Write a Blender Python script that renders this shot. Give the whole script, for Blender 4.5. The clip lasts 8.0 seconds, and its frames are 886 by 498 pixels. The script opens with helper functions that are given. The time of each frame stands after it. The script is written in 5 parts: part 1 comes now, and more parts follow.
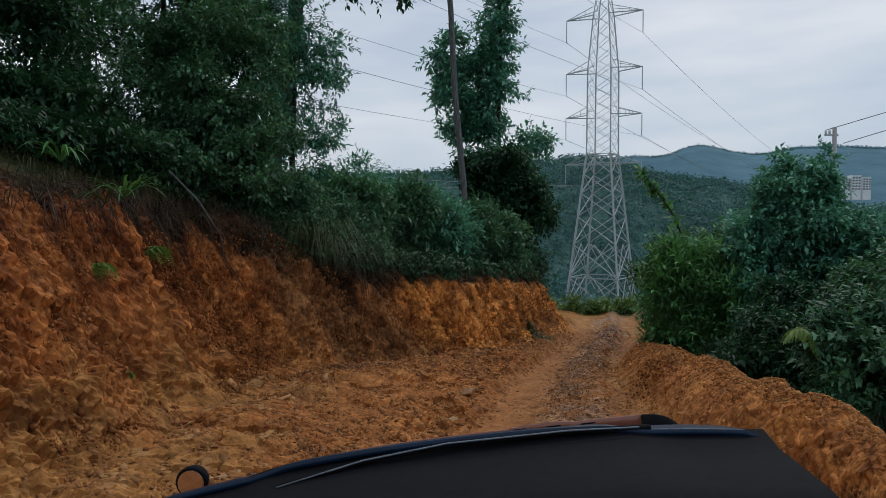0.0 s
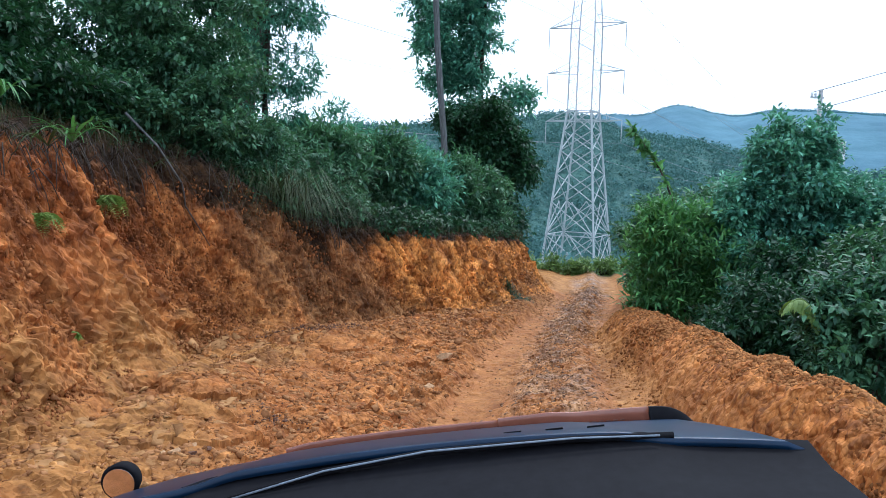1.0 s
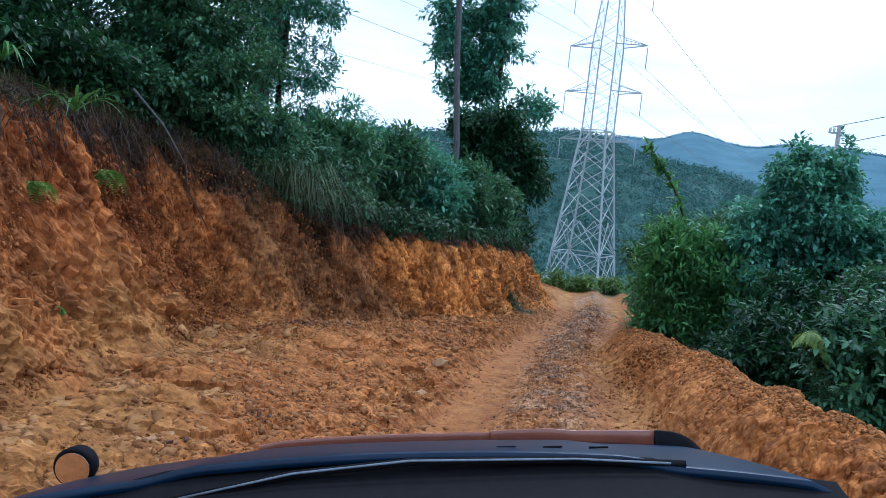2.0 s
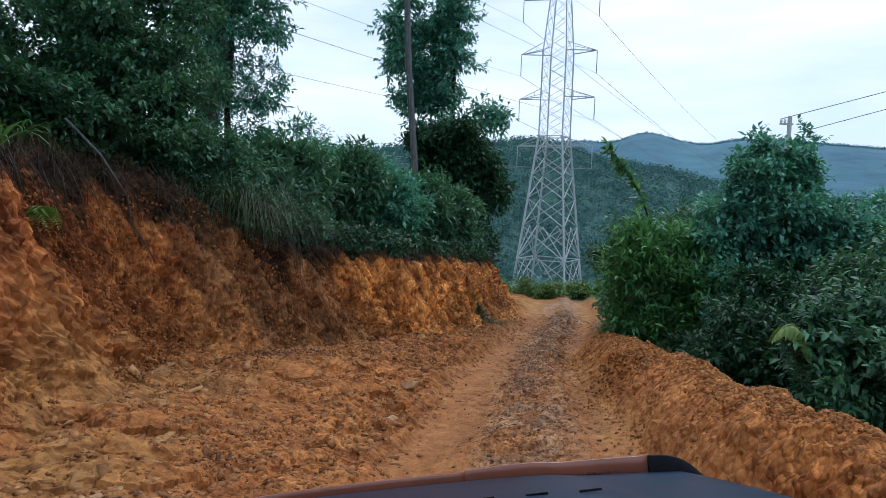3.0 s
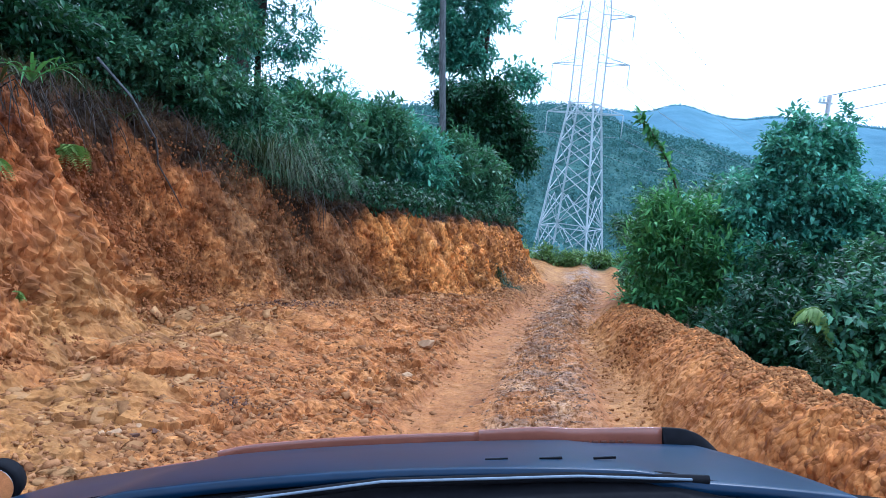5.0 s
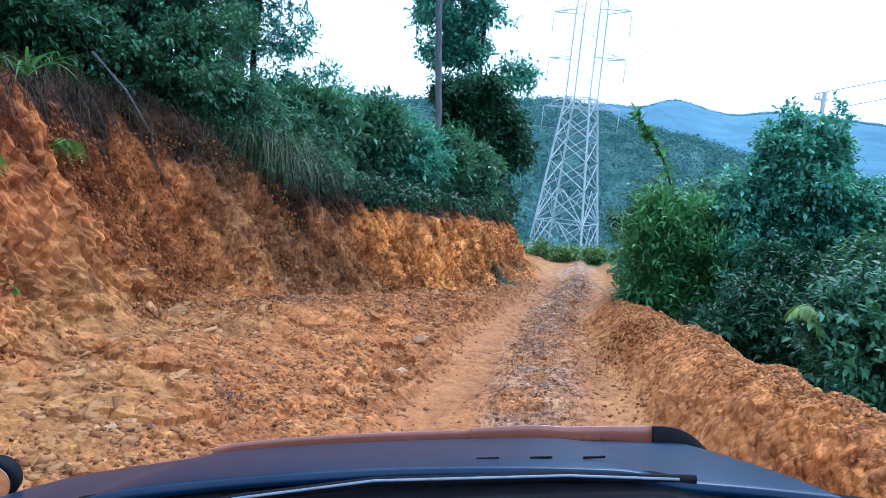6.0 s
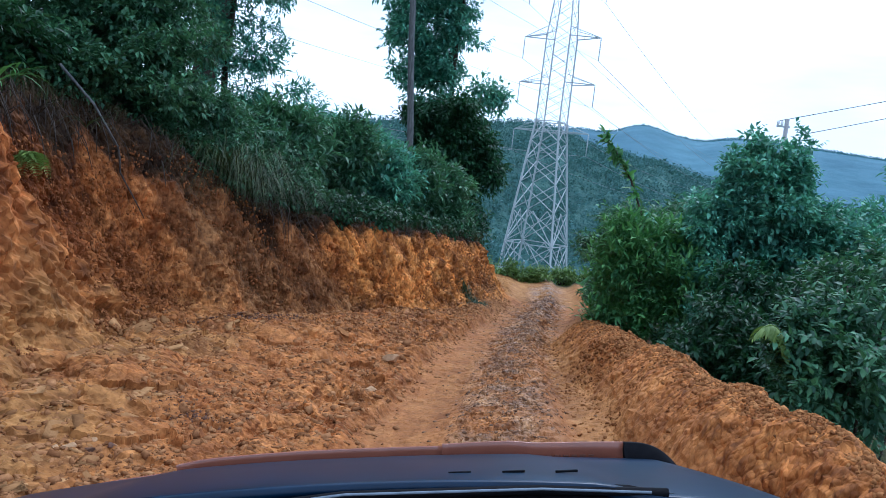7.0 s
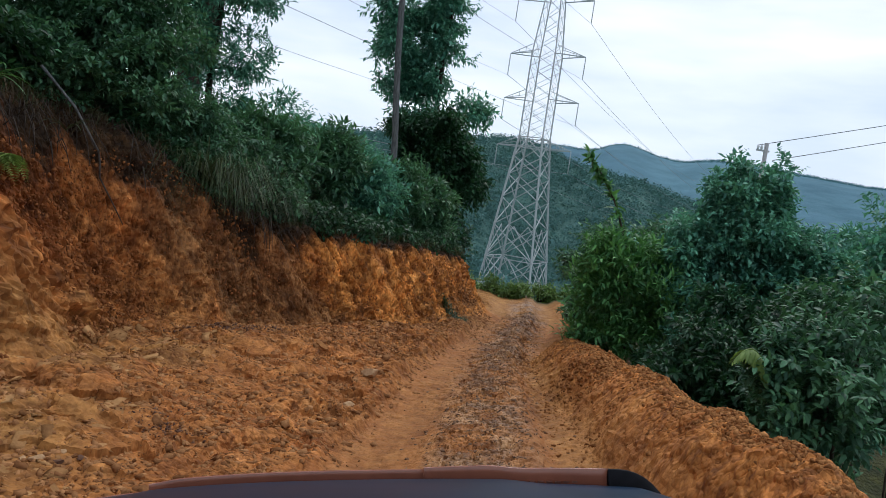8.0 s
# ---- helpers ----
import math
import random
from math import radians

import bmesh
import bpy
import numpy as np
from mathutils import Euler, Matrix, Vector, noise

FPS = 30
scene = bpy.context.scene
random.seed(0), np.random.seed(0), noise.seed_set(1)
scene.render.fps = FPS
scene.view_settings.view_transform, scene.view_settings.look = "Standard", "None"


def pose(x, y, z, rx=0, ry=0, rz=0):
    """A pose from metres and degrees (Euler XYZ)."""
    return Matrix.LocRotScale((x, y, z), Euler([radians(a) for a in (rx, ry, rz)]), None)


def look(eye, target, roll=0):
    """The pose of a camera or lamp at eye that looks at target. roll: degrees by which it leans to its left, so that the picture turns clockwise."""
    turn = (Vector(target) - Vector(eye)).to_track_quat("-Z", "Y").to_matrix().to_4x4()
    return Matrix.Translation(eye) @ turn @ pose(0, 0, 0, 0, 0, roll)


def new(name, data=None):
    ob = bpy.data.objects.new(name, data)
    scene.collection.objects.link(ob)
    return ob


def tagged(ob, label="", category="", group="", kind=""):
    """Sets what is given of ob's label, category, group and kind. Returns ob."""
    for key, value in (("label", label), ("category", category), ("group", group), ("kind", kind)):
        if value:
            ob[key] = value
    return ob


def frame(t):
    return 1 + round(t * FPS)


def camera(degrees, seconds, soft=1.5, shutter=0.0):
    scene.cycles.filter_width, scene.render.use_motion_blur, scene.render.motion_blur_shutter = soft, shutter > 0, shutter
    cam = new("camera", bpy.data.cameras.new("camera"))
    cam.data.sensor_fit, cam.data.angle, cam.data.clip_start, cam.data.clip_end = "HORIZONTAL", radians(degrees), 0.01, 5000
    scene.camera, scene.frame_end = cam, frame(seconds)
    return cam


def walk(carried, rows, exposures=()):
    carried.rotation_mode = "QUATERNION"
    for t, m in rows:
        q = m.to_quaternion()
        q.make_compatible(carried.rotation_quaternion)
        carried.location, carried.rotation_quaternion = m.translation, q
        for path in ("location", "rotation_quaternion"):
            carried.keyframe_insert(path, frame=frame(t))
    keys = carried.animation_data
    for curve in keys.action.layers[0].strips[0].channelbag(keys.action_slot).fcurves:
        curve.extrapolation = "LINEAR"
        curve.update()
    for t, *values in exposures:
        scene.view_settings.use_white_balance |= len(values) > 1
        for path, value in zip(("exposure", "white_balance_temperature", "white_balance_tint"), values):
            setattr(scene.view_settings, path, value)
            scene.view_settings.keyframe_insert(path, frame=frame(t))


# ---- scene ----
# ---- camera ----
cam = camera(62.6, 8.0, 0.55)
PATH = [
    (0, (-0.030, -0.962, 1.938), (-0.018, 1.036, 1.850), 0.0),
    (0.5, (-0.030, -0.698, 1.941), (0.023, 1.298, 1.829), 3.3),
    (1, (-0.045, -0.494, 1.945), (0.032, 1.493, 1.732), 1.5),
    (1.2, (-0.066, -0.450, 1.922), (-0.010, 1.541, 1.739), 4.4),
    (2.3, (-0.009, -0.225, 1.872), (0.054, 1.764, 1.680), 5.9),
    (2.5, (-0.001, -0.157, 1.869), (0.100, 1.835, 1.717), 4.0),
    (3, (0.017, -0.027, 1.866), (0.171, 1.961, 1.720), 2.2),
    (3.5, (0.017, -0.018, 1.853), (0.069, 1.971, 1.643), 3.3),
    (4, (-0.005, 0.002, 1.846), (0.079, 1.986, 1.612), 4.2),
    (4.5, (0.001, 0.000, 1.847), (0.092, 1.983, 1.604), 5.1),
    (6, (0.010, -0.025, 1.877), (0.125, 1.953, 1.607), 5.7),
    (6.5, (-0.000, -0.028, 1.870), (0.135, 1.957, 1.662), 5.3),
    (7, (0.005, -0.018, 1.854), (0.196, 1.962, 1.649), 6.5),
    (7.5, (-0.003, 0.007, 1.850), (0.241, 1.985, 1.683), 8.1),
    (8, (-0.015, 0.021, 1.867), (0.225, 1.999, 1.704), 8.2),
]
EXPOSURES = [(t, e, k, 11) for t, e, k in ((0, -0.70, 6300), (0.5, -0.10, 6300), (1, 0.74, 5600), (1.2, 0.76, 5450), (2.3, 0.18, 5200), (2.5, 0.18, 5200), (3, -0.05, 5700), (3.5, 0.35, 5250), (4, 0.74, 5000),
                                           (4.5, 0.90, 4900), (6, 1.02, 4800), (6.5, 0.66, 4950), (7, 0.38, 5150), (7.5, -0.38, 5900), (8, -0.15, 6200))]
walk(cam, [(t, look(eye, target, roll)) for t, eye, target, roll in PATH], EXPOSURES)

# ---- light ----
world = bpy.data.worlds.new("overcast_sky")
scene.world = world
world.use_nodes = True
wn, wl = world.node_tree.nodes, world.node_tree.links
wn.clear()
w_out = wn.new("ShaderNodeOutputWorld")
w_bg = wn.new("ShaderNodeBackground")
w_sky = wn.new("ShaderNodeTexSky")
w_sky.sky_type, w_sky.sun_disc = "NISHITA", False
w_sky.sun_elevation, w_sky.sun_rotation = radians(54), radians(24)
w_co = wn.new("ShaderNodeTexCoord")
w_map = wn.new("ShaderNodeMapping")
w_map.inputs["Scale"].default_value = (1.2, 1.2, 5.5)
w_noise = wn.new("ShaderNodeTexNoise")
w_noise.inputs["Scale"].default_value, w_noise.inputs["Detail"].default_value = 2.2, 6.0
w_ramp = wn.new("ShaderNodeValToRGB")
w_ramp.color_ramp.elements[0].position, w_ramp.color_ramp.elements[1].position = 0.36, 0.66
w_ramp.color_ramp.elements[0].color = (7.2, 8.2, 9.4, 1)
w_ramp.color_ramp.elements[1].color = (10.5, 10.9, 11.2, 1)
w_mix = wn.new("ShaderNodeMix")
w_mix.data_type = "RGBA"
w_mix.inputs["Factor"].default_value = 0.86
wl.new(w_co.outputs["Generated"], w_map.inputs["Vector"])
wl.new(w_map.outputs["Vector"], w_noise.inputs["Vector"])
wl.new(w_noise.outputs["Fac"], w_ramp.inputs["Fac"])
wl.new(w_sky.outputs["Color"], w_mix.inputs[6])
wl.new(w_ramp.outputs["Color"], w_mix.inputs[7])
wl.new(w_mix.outputs[2], w_bg.inputs["Color"])
w_bg.inputs["Strength"].default_value = 0.118
wl.new(w_bg.outputs["Background"], w_out.inputs["Surface"])

sun_data = bpy.data.lights.new("sun", "SUN")
sun_data.energy, sun_data.angle, sun_data.color = 1.3, radians(13), (1.0, 0.97, 0.92)
sun = new("sun", sun_data)
sun.rotation_euler = (radians(36), 0, radians(156))


# ---- materials ----
def material(name, base, rough=0.8, spec=0.3):
    m = bpy.data.materials.new(name)
    m.use_nodes = True
    b = m.node_tree.nodes["Principled BSDF"]
    b.inputs["Base Color"].default_value = (*base, 1)
    b.inputs["Roughness"].default_value = rough
    b.inputs["Specular IOR Level"].default_value = spec
    return m, m.node_tree.nodes, m.node_tree.links, b


def noise_node(n, l, scale, detail=5.0, rough=0.55, vec=None, stretch=None):
    t = n.new("ShaderNodeTexNoise")
    t.inputs["Scale"].default_value, t.inputs["Detail"].default_value = scale, detail
    t.inputs["Roughness"].default_value = rough
    if vec is None:
        vec = n.new("ShaderNodeTexCoord").outputs["Object"]
    if stretch:
        mp = n.new("ShaderNodeMapping")
        mp.inputs["Scale"].default_value = stretch
        l.new(vec, mp.inputs["Vector"])
        vec = mp.outputs["Vector"]
    l.new(vec, t.inputs["Vector"])
    return t.outputs["Fac"]


def scaled(n, l, a, b):
    m = n.new("ShaderNodeMath")
    m.operation = "MULTIPLY"
    l.new(a, m.inputs[0])
    l.new(b, m.inputs[1])
    return m.outputs["Value"]


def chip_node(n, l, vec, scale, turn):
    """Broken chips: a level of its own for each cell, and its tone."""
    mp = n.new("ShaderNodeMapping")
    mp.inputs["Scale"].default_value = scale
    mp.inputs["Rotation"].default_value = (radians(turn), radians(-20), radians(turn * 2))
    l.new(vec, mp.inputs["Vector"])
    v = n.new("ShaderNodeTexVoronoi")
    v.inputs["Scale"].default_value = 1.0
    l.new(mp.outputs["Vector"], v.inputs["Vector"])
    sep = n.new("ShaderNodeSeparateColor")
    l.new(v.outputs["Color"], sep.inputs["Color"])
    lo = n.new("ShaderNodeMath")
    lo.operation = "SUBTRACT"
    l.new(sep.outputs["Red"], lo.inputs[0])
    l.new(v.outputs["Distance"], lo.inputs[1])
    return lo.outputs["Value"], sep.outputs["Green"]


def ramp_node(n, l, fac, stops):
    r = n.new("ShaderNodeValToRGB")
    e = r.color_ramp.elements
    while len(e) < len(stops):
        e.new(0.5)
    for el, (p, c) in zip(e, stops):
        el.position, el.color = p, (*c, 1)
    l.new(fac, r.inputs["Fac"])
    return r.outputs["Color"]


def mix_node(n, l, fac, a, b, mode="MIX"):
    m = n.new("ShaderNodeMix")
    m.data_type, m.blend_type = "RGBA", mode
    for s, v in ((m.inputs["Factor"], fac), (m.inputs[6], a), (m.inputs[7], b)):
        if isinstance(v, (int, float)):
            s.default_value = v
        elif isinstance(v, tuple):
            s.default_value = (*v, 1)
        else:
            l.new(v, s)
    return m.outputs[2]


def attr_node(n, name):
    a = n.new("ShaderNodeAttribute")
    a.attribute_name = name
    return a.outputs["Fac"]


def bump_node(n, l, b, fac, strength, dist, normal=None):
    u = n.new("ShaderNodeBump")
    u.inputs["Strength"].default_value, u.inputs["Distance"].default_value = strength, dist
    l.new(fac, u.inputs["Height"])
    if normal is not None:
        l.new(normal, u.inputs["Normal"])
    l.new(u.outputs["Normal"], b.inputs["Normal"])
    return u.outputs["Normal"]


def soil_material():
    m, n, l, b = material("red_laterite_soil", (0.35, 0.16, 0.06), 0.85, 0.25)
    co = n.new("ShaderNodeTexCoord").outputs["Object"]
    broad = noise_node(n, l, 0.9, 4, 0.55, co)
    mid = noise_node(n, l, 4.0, 5, 0.55, co)
    fine = noise_node(n, l, 30.0, 4, 0.55, co)
    crumb = noise_node(n, l, 13.0, 7, 0.62, co)
    c = ramp_node(n, l, mid, [(0.30, (0.22, 0.078, 0.027)), (0.46, (0.38, 0.155, 0.055)), (0.58, (0.45, 0.205, 0.080)), (0.74, (0.51, 0.27, 0.125))])
    c2 = ramp_node(n, l, broad, [(0.3, (0.36, 0.14, 0.05)), (0.7, (0.50, 0.245, 0.105))])
    c = mix_node(n, l, 0.35, c, c2)
    pale = ramp_node(n, l, mid, [(0.3, (0.20, 0.108, 0.040)), (0.5, (0.33, 0.19, 0.077)), (0.72, (0.45, 0.285, 0.13))])
    c = mix_node(n, l, attr_node(n, "pale"), c, pale)
    red = ramp_node(n, l, mid, [(0.3, (0.18, 0.054, 0.018)), (0.7, (0.36, 0.125, 0.040))])
    c = mix_node(n, l, attr_node(n, "red"), c, red)
    yellow = ramp_node(n, l, mid, [(0.3, (0.52, 0.215, 0.062)), (0.7, (0.78, 0.405, 0.14))])
    c = mix_node(n, l, attr_node(n, "ochre"), c, yellow)
    drag = noise_node(n, l, 1.0, 4, 0.6, co, (9, 2.2, 4))
    wet = ramp_node(n, l, drag, [(0.32, (0.16, 0.088, 0.054)), (0.5, (0.34, 0.20, 0.122)), (0.68, (0.55, 0.35, 0.22))])
    # Moist brown soil, darkened further to carry part of the face's shade.
    c = mix_node(n, l, scaled(n, l, attr_node(n, "umber_shade"), ramp_node(n, l, broad, [(0.2, (0.55, 0.55, 0.55)), (0.6, (0.9, 0.9, 0.9))])), c, ramp_node(n, l, mid, [(0.3, (0.17, 0.088, 0.044)), (0.7, (0.34, 0.19, 0.10))]))
    c = mix_node(n, l, attr_node(n, "wet"), c, wet)
    # Dark topsoil, with shade below the overhanging plants put into its colour.
    c = mix_node(n, l, attr_node(n, "humus_shade"), c, ramp_node(n, l, mid, [(0.3, (0.022, 0.014, 0.009)), (0.7, (0.075, 0.045, 0.026))]))
    green = ramp_node(n, l, mid, [(0.3, (0.02, 0.032, 0.012)), (0.7, (0.075, 0.09, 0.035))])
    c = mix_node(n, l, attr_node(n, "green"), c, green)
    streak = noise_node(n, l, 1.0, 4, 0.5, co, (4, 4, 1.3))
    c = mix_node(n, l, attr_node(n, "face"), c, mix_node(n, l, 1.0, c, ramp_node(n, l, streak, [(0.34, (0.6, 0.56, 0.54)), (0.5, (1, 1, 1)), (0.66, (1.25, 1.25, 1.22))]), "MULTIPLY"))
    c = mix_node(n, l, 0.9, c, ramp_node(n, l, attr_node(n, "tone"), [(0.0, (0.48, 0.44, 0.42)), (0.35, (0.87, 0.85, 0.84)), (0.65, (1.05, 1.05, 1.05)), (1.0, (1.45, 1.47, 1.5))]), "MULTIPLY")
    c = mix_node(n, l, 0.6, c, ramp_node(n, l, crumb, [(0.34, (0.6, 0.57, 0.55)), (0.5, (1, 1, 1)), (0.66, (1.25, 1.26, 1.28))]), "MULTIPLY")
    speck = ramp_node(n, l, fine, [(0.35, (0.75, 0.73, 0.72)), (0.5, (1, 1, 1)), (0.65, (1.2, 1.2, 1.2))])
    c = mix_node(n, l, 0.45, c, speck, "MULTIPLY")
    c = mix_node(n, l, 1.0, c, (0.90, 0.755, 0.515), "MULTIPLY")
    rr = n.new("ShaderNodeMapRange")
    rr.inputs["To Min"].default_value, rr.inputs["To Max"].default_value = 0.88, 0.42
    l.new(attr_node(n, "wet"), rr.inputs["Value"])
    l.new(rr.outputs["Result"], b.inputs["Roughness"])
    rough = attr_node(n, "rough")
    slab = attr_node(n, "slab")
    bend = n.new("ShaderNodeVectorMath")
    bend.operation = "MULTIPLY_ADD"
    wob = n.new("ShaderNodeTexNoise")
    wob.inputs["Scale"].default_value, wob.inputs["Detail"].default_value = 5.0, 1.0
    l.new(co, wob.inputs["Vector"])
    l.new(wob.outputs["Color"], bend.inputs[0])
    bend.inputs[1].default_value = (0.07, 0.07, 0.07)
    l.new(co, bend.inputs[2])
    bent = bend.outputs["Vector"]
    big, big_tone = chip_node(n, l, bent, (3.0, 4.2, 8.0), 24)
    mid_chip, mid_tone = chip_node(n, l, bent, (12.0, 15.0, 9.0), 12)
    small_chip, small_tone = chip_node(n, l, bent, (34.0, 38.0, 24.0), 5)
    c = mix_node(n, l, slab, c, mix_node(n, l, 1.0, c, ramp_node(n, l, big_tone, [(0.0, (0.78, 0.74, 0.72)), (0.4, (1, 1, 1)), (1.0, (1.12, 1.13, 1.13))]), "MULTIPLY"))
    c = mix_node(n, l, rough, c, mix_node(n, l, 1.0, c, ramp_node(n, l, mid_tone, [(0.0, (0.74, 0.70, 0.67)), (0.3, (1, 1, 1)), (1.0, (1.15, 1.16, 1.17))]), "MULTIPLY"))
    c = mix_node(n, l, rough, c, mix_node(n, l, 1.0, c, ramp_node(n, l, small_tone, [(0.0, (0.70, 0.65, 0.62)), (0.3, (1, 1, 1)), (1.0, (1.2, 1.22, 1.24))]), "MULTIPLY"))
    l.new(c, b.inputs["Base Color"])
    nn = bump_node(n, l, b, crumb, 0.5, 0.022)
    nn = bump_node(n, l, b, scaled(n, l, big, slab), 0.25, 0.03, nn)
    nn = bump_node(n, l, b, scaled(n, l, mid_chip, rough), 0.9, 0.045, nn)
    nn = bump_node(n, l, b, scaled(n, l, small_chip, rough), 0.8, 0.018, nn)
    nn = bump_node(n, l, b, scaled(n, l, streak, attr_node(n, "face")), 0.5, 0.04, nn)
    bump_node(n, l, b, fine, 0.4, 0.010, nn)
    return m


def rock_material(name, dark, light):
    m, n, l, b = material(name, light, 0.95, 0.08)
    f = noise_node(n, l, 14.0, 6, 0.65)
    isl = n.new("ShaderNodeNewGeometry").outputs["Random Per Island"]
    c = ramp_node(n, l, f, [(0.25, dark), (0.75, light)])
    v = ramp_node(n, l, isl, [(0.0, (0.54, 0.48, 0.45)), (0.25, (0.8, 0.76, 0.74)), (0.6, (1, 1, 1)), (1.0, (1.28, 1.3, 1.32))])
    l.new(mix_node(n, l, 1.0, c, v, "MULTIPLY"), b.inputs["Base Color"])
    bump_node(n, l, b, f, 0.6, 0.02)
    return m


def leaf_material(name, dark, light, gloss=0.5):
    m, n, l, b = material(name, light, gloss, 0.22)
    isl = n.new("ShaderNodeNewGeometry").outputs["Random Per Island"]
    c = ramp_node(n, l, isl, [(0.0, dark), (0.62, tuple(a * 0.3 + d * 0.7 for a, d in zip(light, dark))), (1.0, light)])
    big = noise_node(n, l, 1.6, 3)
    v = ramp_node(n, l, big, [(0.3, (0.7, 0.75, 0.8)), (0.7, (1.25, 1.2, 1.0))])
    l.new(mix_node(n, l, 0.8, c, v, "MULTIPLY"), b.inputs["Base Color"])
    tr = n.new("ShaderNodeBsdfTranslucent")
    tr.inputs["Color"].default_value = (light[0] * 1.5, light[1] * 1.6, light[2], 1)
    mx = n.new("ShaderNodeMixShader")
    mx.inputs["Fac"].default_value = 0.13
    l.new(b.outputs["BSDF"], mx.inputs[1])
    l.new(tr.outputs["BSDF"], mx.inputs[2])
    l.new(mx.outputs["Shader"], n["Material Output"].inputs["Surface"])
    return m


def bark_material(name, dark, light):
    m, n, l, b = material(name, light, 0.9, 0.15)
    f = noise_node(n, l, 9.0, 6, 0.6, None, (3, 3, 0.6))
    l.new(ramp_node(n, l, f, [(0.3, dark), (0.7, light)]), b.inputs["Base Color"])
    bump_node(n, l, b, f, 0.7, 0.03)
    return m


def forest_material(name, dark, light, scale, relief=1.0):
    m, n, l, b = material(name, light, 0.9, 0.1)
    f = noise_node(n, l, scale, 7, 0.68)
    f2 = noise_node(n, l, scale * 0.12, 4, 0.6)
    c = ramp_node(n, l, f, [(0.3, dark), (0.7, light)])
    v = ramp_node(n, l, f2, [(0.3, (0.7, 0.75, 0.8)), (0.7, (1.3, 1.25, 1.15))])
    l.new(mix_node(n, l, 0.8, c, v, "MULTIPLY"), b.inputs["Base Color"])
    isl = n.new("ShaderNodeNewGeometry").outputs["Random Per Island"]
    c = mix_node(n, l, 0.8, c, ramp_node(n, l, isl, [(0.0, (0.65, 0.68, 0.7)), (1.0, (1.35, 1.3, 1.25))]), "MULTIPLY")
    l.new(mix_node(n, l, 0.8, c, v, "MULTIPLY"), b.inputs["Base Color"])
    bump_node(n, l, b, f, relief, 0.55 / scale * relief)
    return m


def plain_material(name, base, rough, metal=0.0, spec=0.5, vary=0.25, scale=30.0):
    m, n, l, b = material(name, base, rough, spec)
    b.inputs["Metallic"].default_value = metal
    f = noise_node(n, l, scale, 6, 0.6)
    lo, hi = tuple(v * (1 - vary) for v in base), tuple(v * (1 + vary) for v in base)
    l.new(ramp_node(n, l, f, [(0.3, lo), (0.7, hi)]), b.inputs["Base Color"])
    return m


SOIL = soil_material()
# Bluish base: haze over the distant slopes put into the colour.
FOREST = forest_material("hazed_forest_floor", (0.03, 0.078, 0.075), (0.08, 0.165, 0.15), 0.25)
CLOD = rock_material("soil_clods", (0.20, 0.080, 0.028), (0.40, 0.185, 0.066))
FACECHIP = rock_material("red_soil_chips", (0.15, 0.052, 0.018), (0.37, 0.15, 0.052))
SLAB = rock_material("tan_soil_slabs", (0.27, 0.135, 0.052), (0.44, 0.24, 0.10))
CHIP = rock_material("soil_chips", (0.19, 0.078, 0.030), (0.42, 0.21, 0.088))
MUDSTONE = rock_material("muddy_stone", (0.11, 0.064, 0.042), (0.30, 0.185, 0.115))
STONE = rock_material("pale_stone", (0.30, 0.17, 0.085), (0.56, 0.36, 0.20))
DARKSTONE = rock_material("dark_shale", (0.085, 0.045, 0.032), (0.20, 0.11, 0.072))
LEAF = leaf_material("shrub_leaves", (0.015, 0.052, 0.034), (0.13, 0.30, 0.165))
# Darker leaf copy; shade of thickets and undergrowth is put into its colour.
LEAF_DARK_SHADE = leaf_material("dark_shaded_leaves", (0.007, 0.030, 0.017), (0.045, 0.135, 0.062))
LEAF_LIGHT = leaf_material("light_leaves", (0.03, 0.11, 0.040), (0.15, 0.36, 0.115))
# Pale blue-green leaves: windscreen haze and glare put into the leaf colour.
LEAF_HAZED = leaf_material("hazed_tree_leaves", (0.026, 0.108, 0.090), (0.20, 0.50, 0.37))
FROND = leaf_material("frond_leaf", (0.10, 0.17, 0.04), (0.24, 0.33, 0.09))
WEED = leaf_material("weeds", (0.06, 0.12, 0.03), (0.22, 0.34, 0.10))
GRASS = leaf_material("grass_blades", (0.016, 0.032, 0.014), (0.075, 0.10, 0.040), 0.6)
DRYGRASS = leaf_material("dry_grass", (0.022, 0.017, 0.012), (0.10, 0.075, 0.045), 0.8)
BARK = bark_material("bark", (0.03, 0.024, 0.02), (0.10, 0.08, 0.065))
BARK_PALE = bark_material("pale_bark", (0.075, 0.08, 0.083), (0.19, 0.195, 0.195))
STEEL = plain_material("galvanised_steel", (0.40, 0.43, 0.43), 0.6, 0.2, 0.5, 0.2, 2.0)
CABLE = plain_material("cable", (0.22, 0.23, 0.24), 0.6)
CONCRETE = plain_material("pole_concrete", (0.34, 0.34, 0.34), 0.85)
PAINT = plain_material("car_paint", (0.005, 0.019, 0.046), 0.33, 0.0, 0.2, 0.25, 5.0)
PLASTIC = plain_material("black_plastic", (0.007, 0.007, 0.009), 0.75, 0.0, 0.1)
DEFLECT = plain_material("brown_acrylic", (0.30, 0.105, 0.062), 0.25, 0.0, 0.6, 0.15, 8.0)
DASH = plain_material("dashboard_plastic", (0.16, 0.20, 0.25), 0.6)
CHROME = plain_material("chrome", (0.6, 0.6, 0.62), 0.15, 1.0)
LETTER = plain_material("dark_lettering", (0.13, 0.050, 0.032), 0.4)
RUBBER = plain_material("tyre_rubber", (0.02, 0.02, 0.02), 0.8)
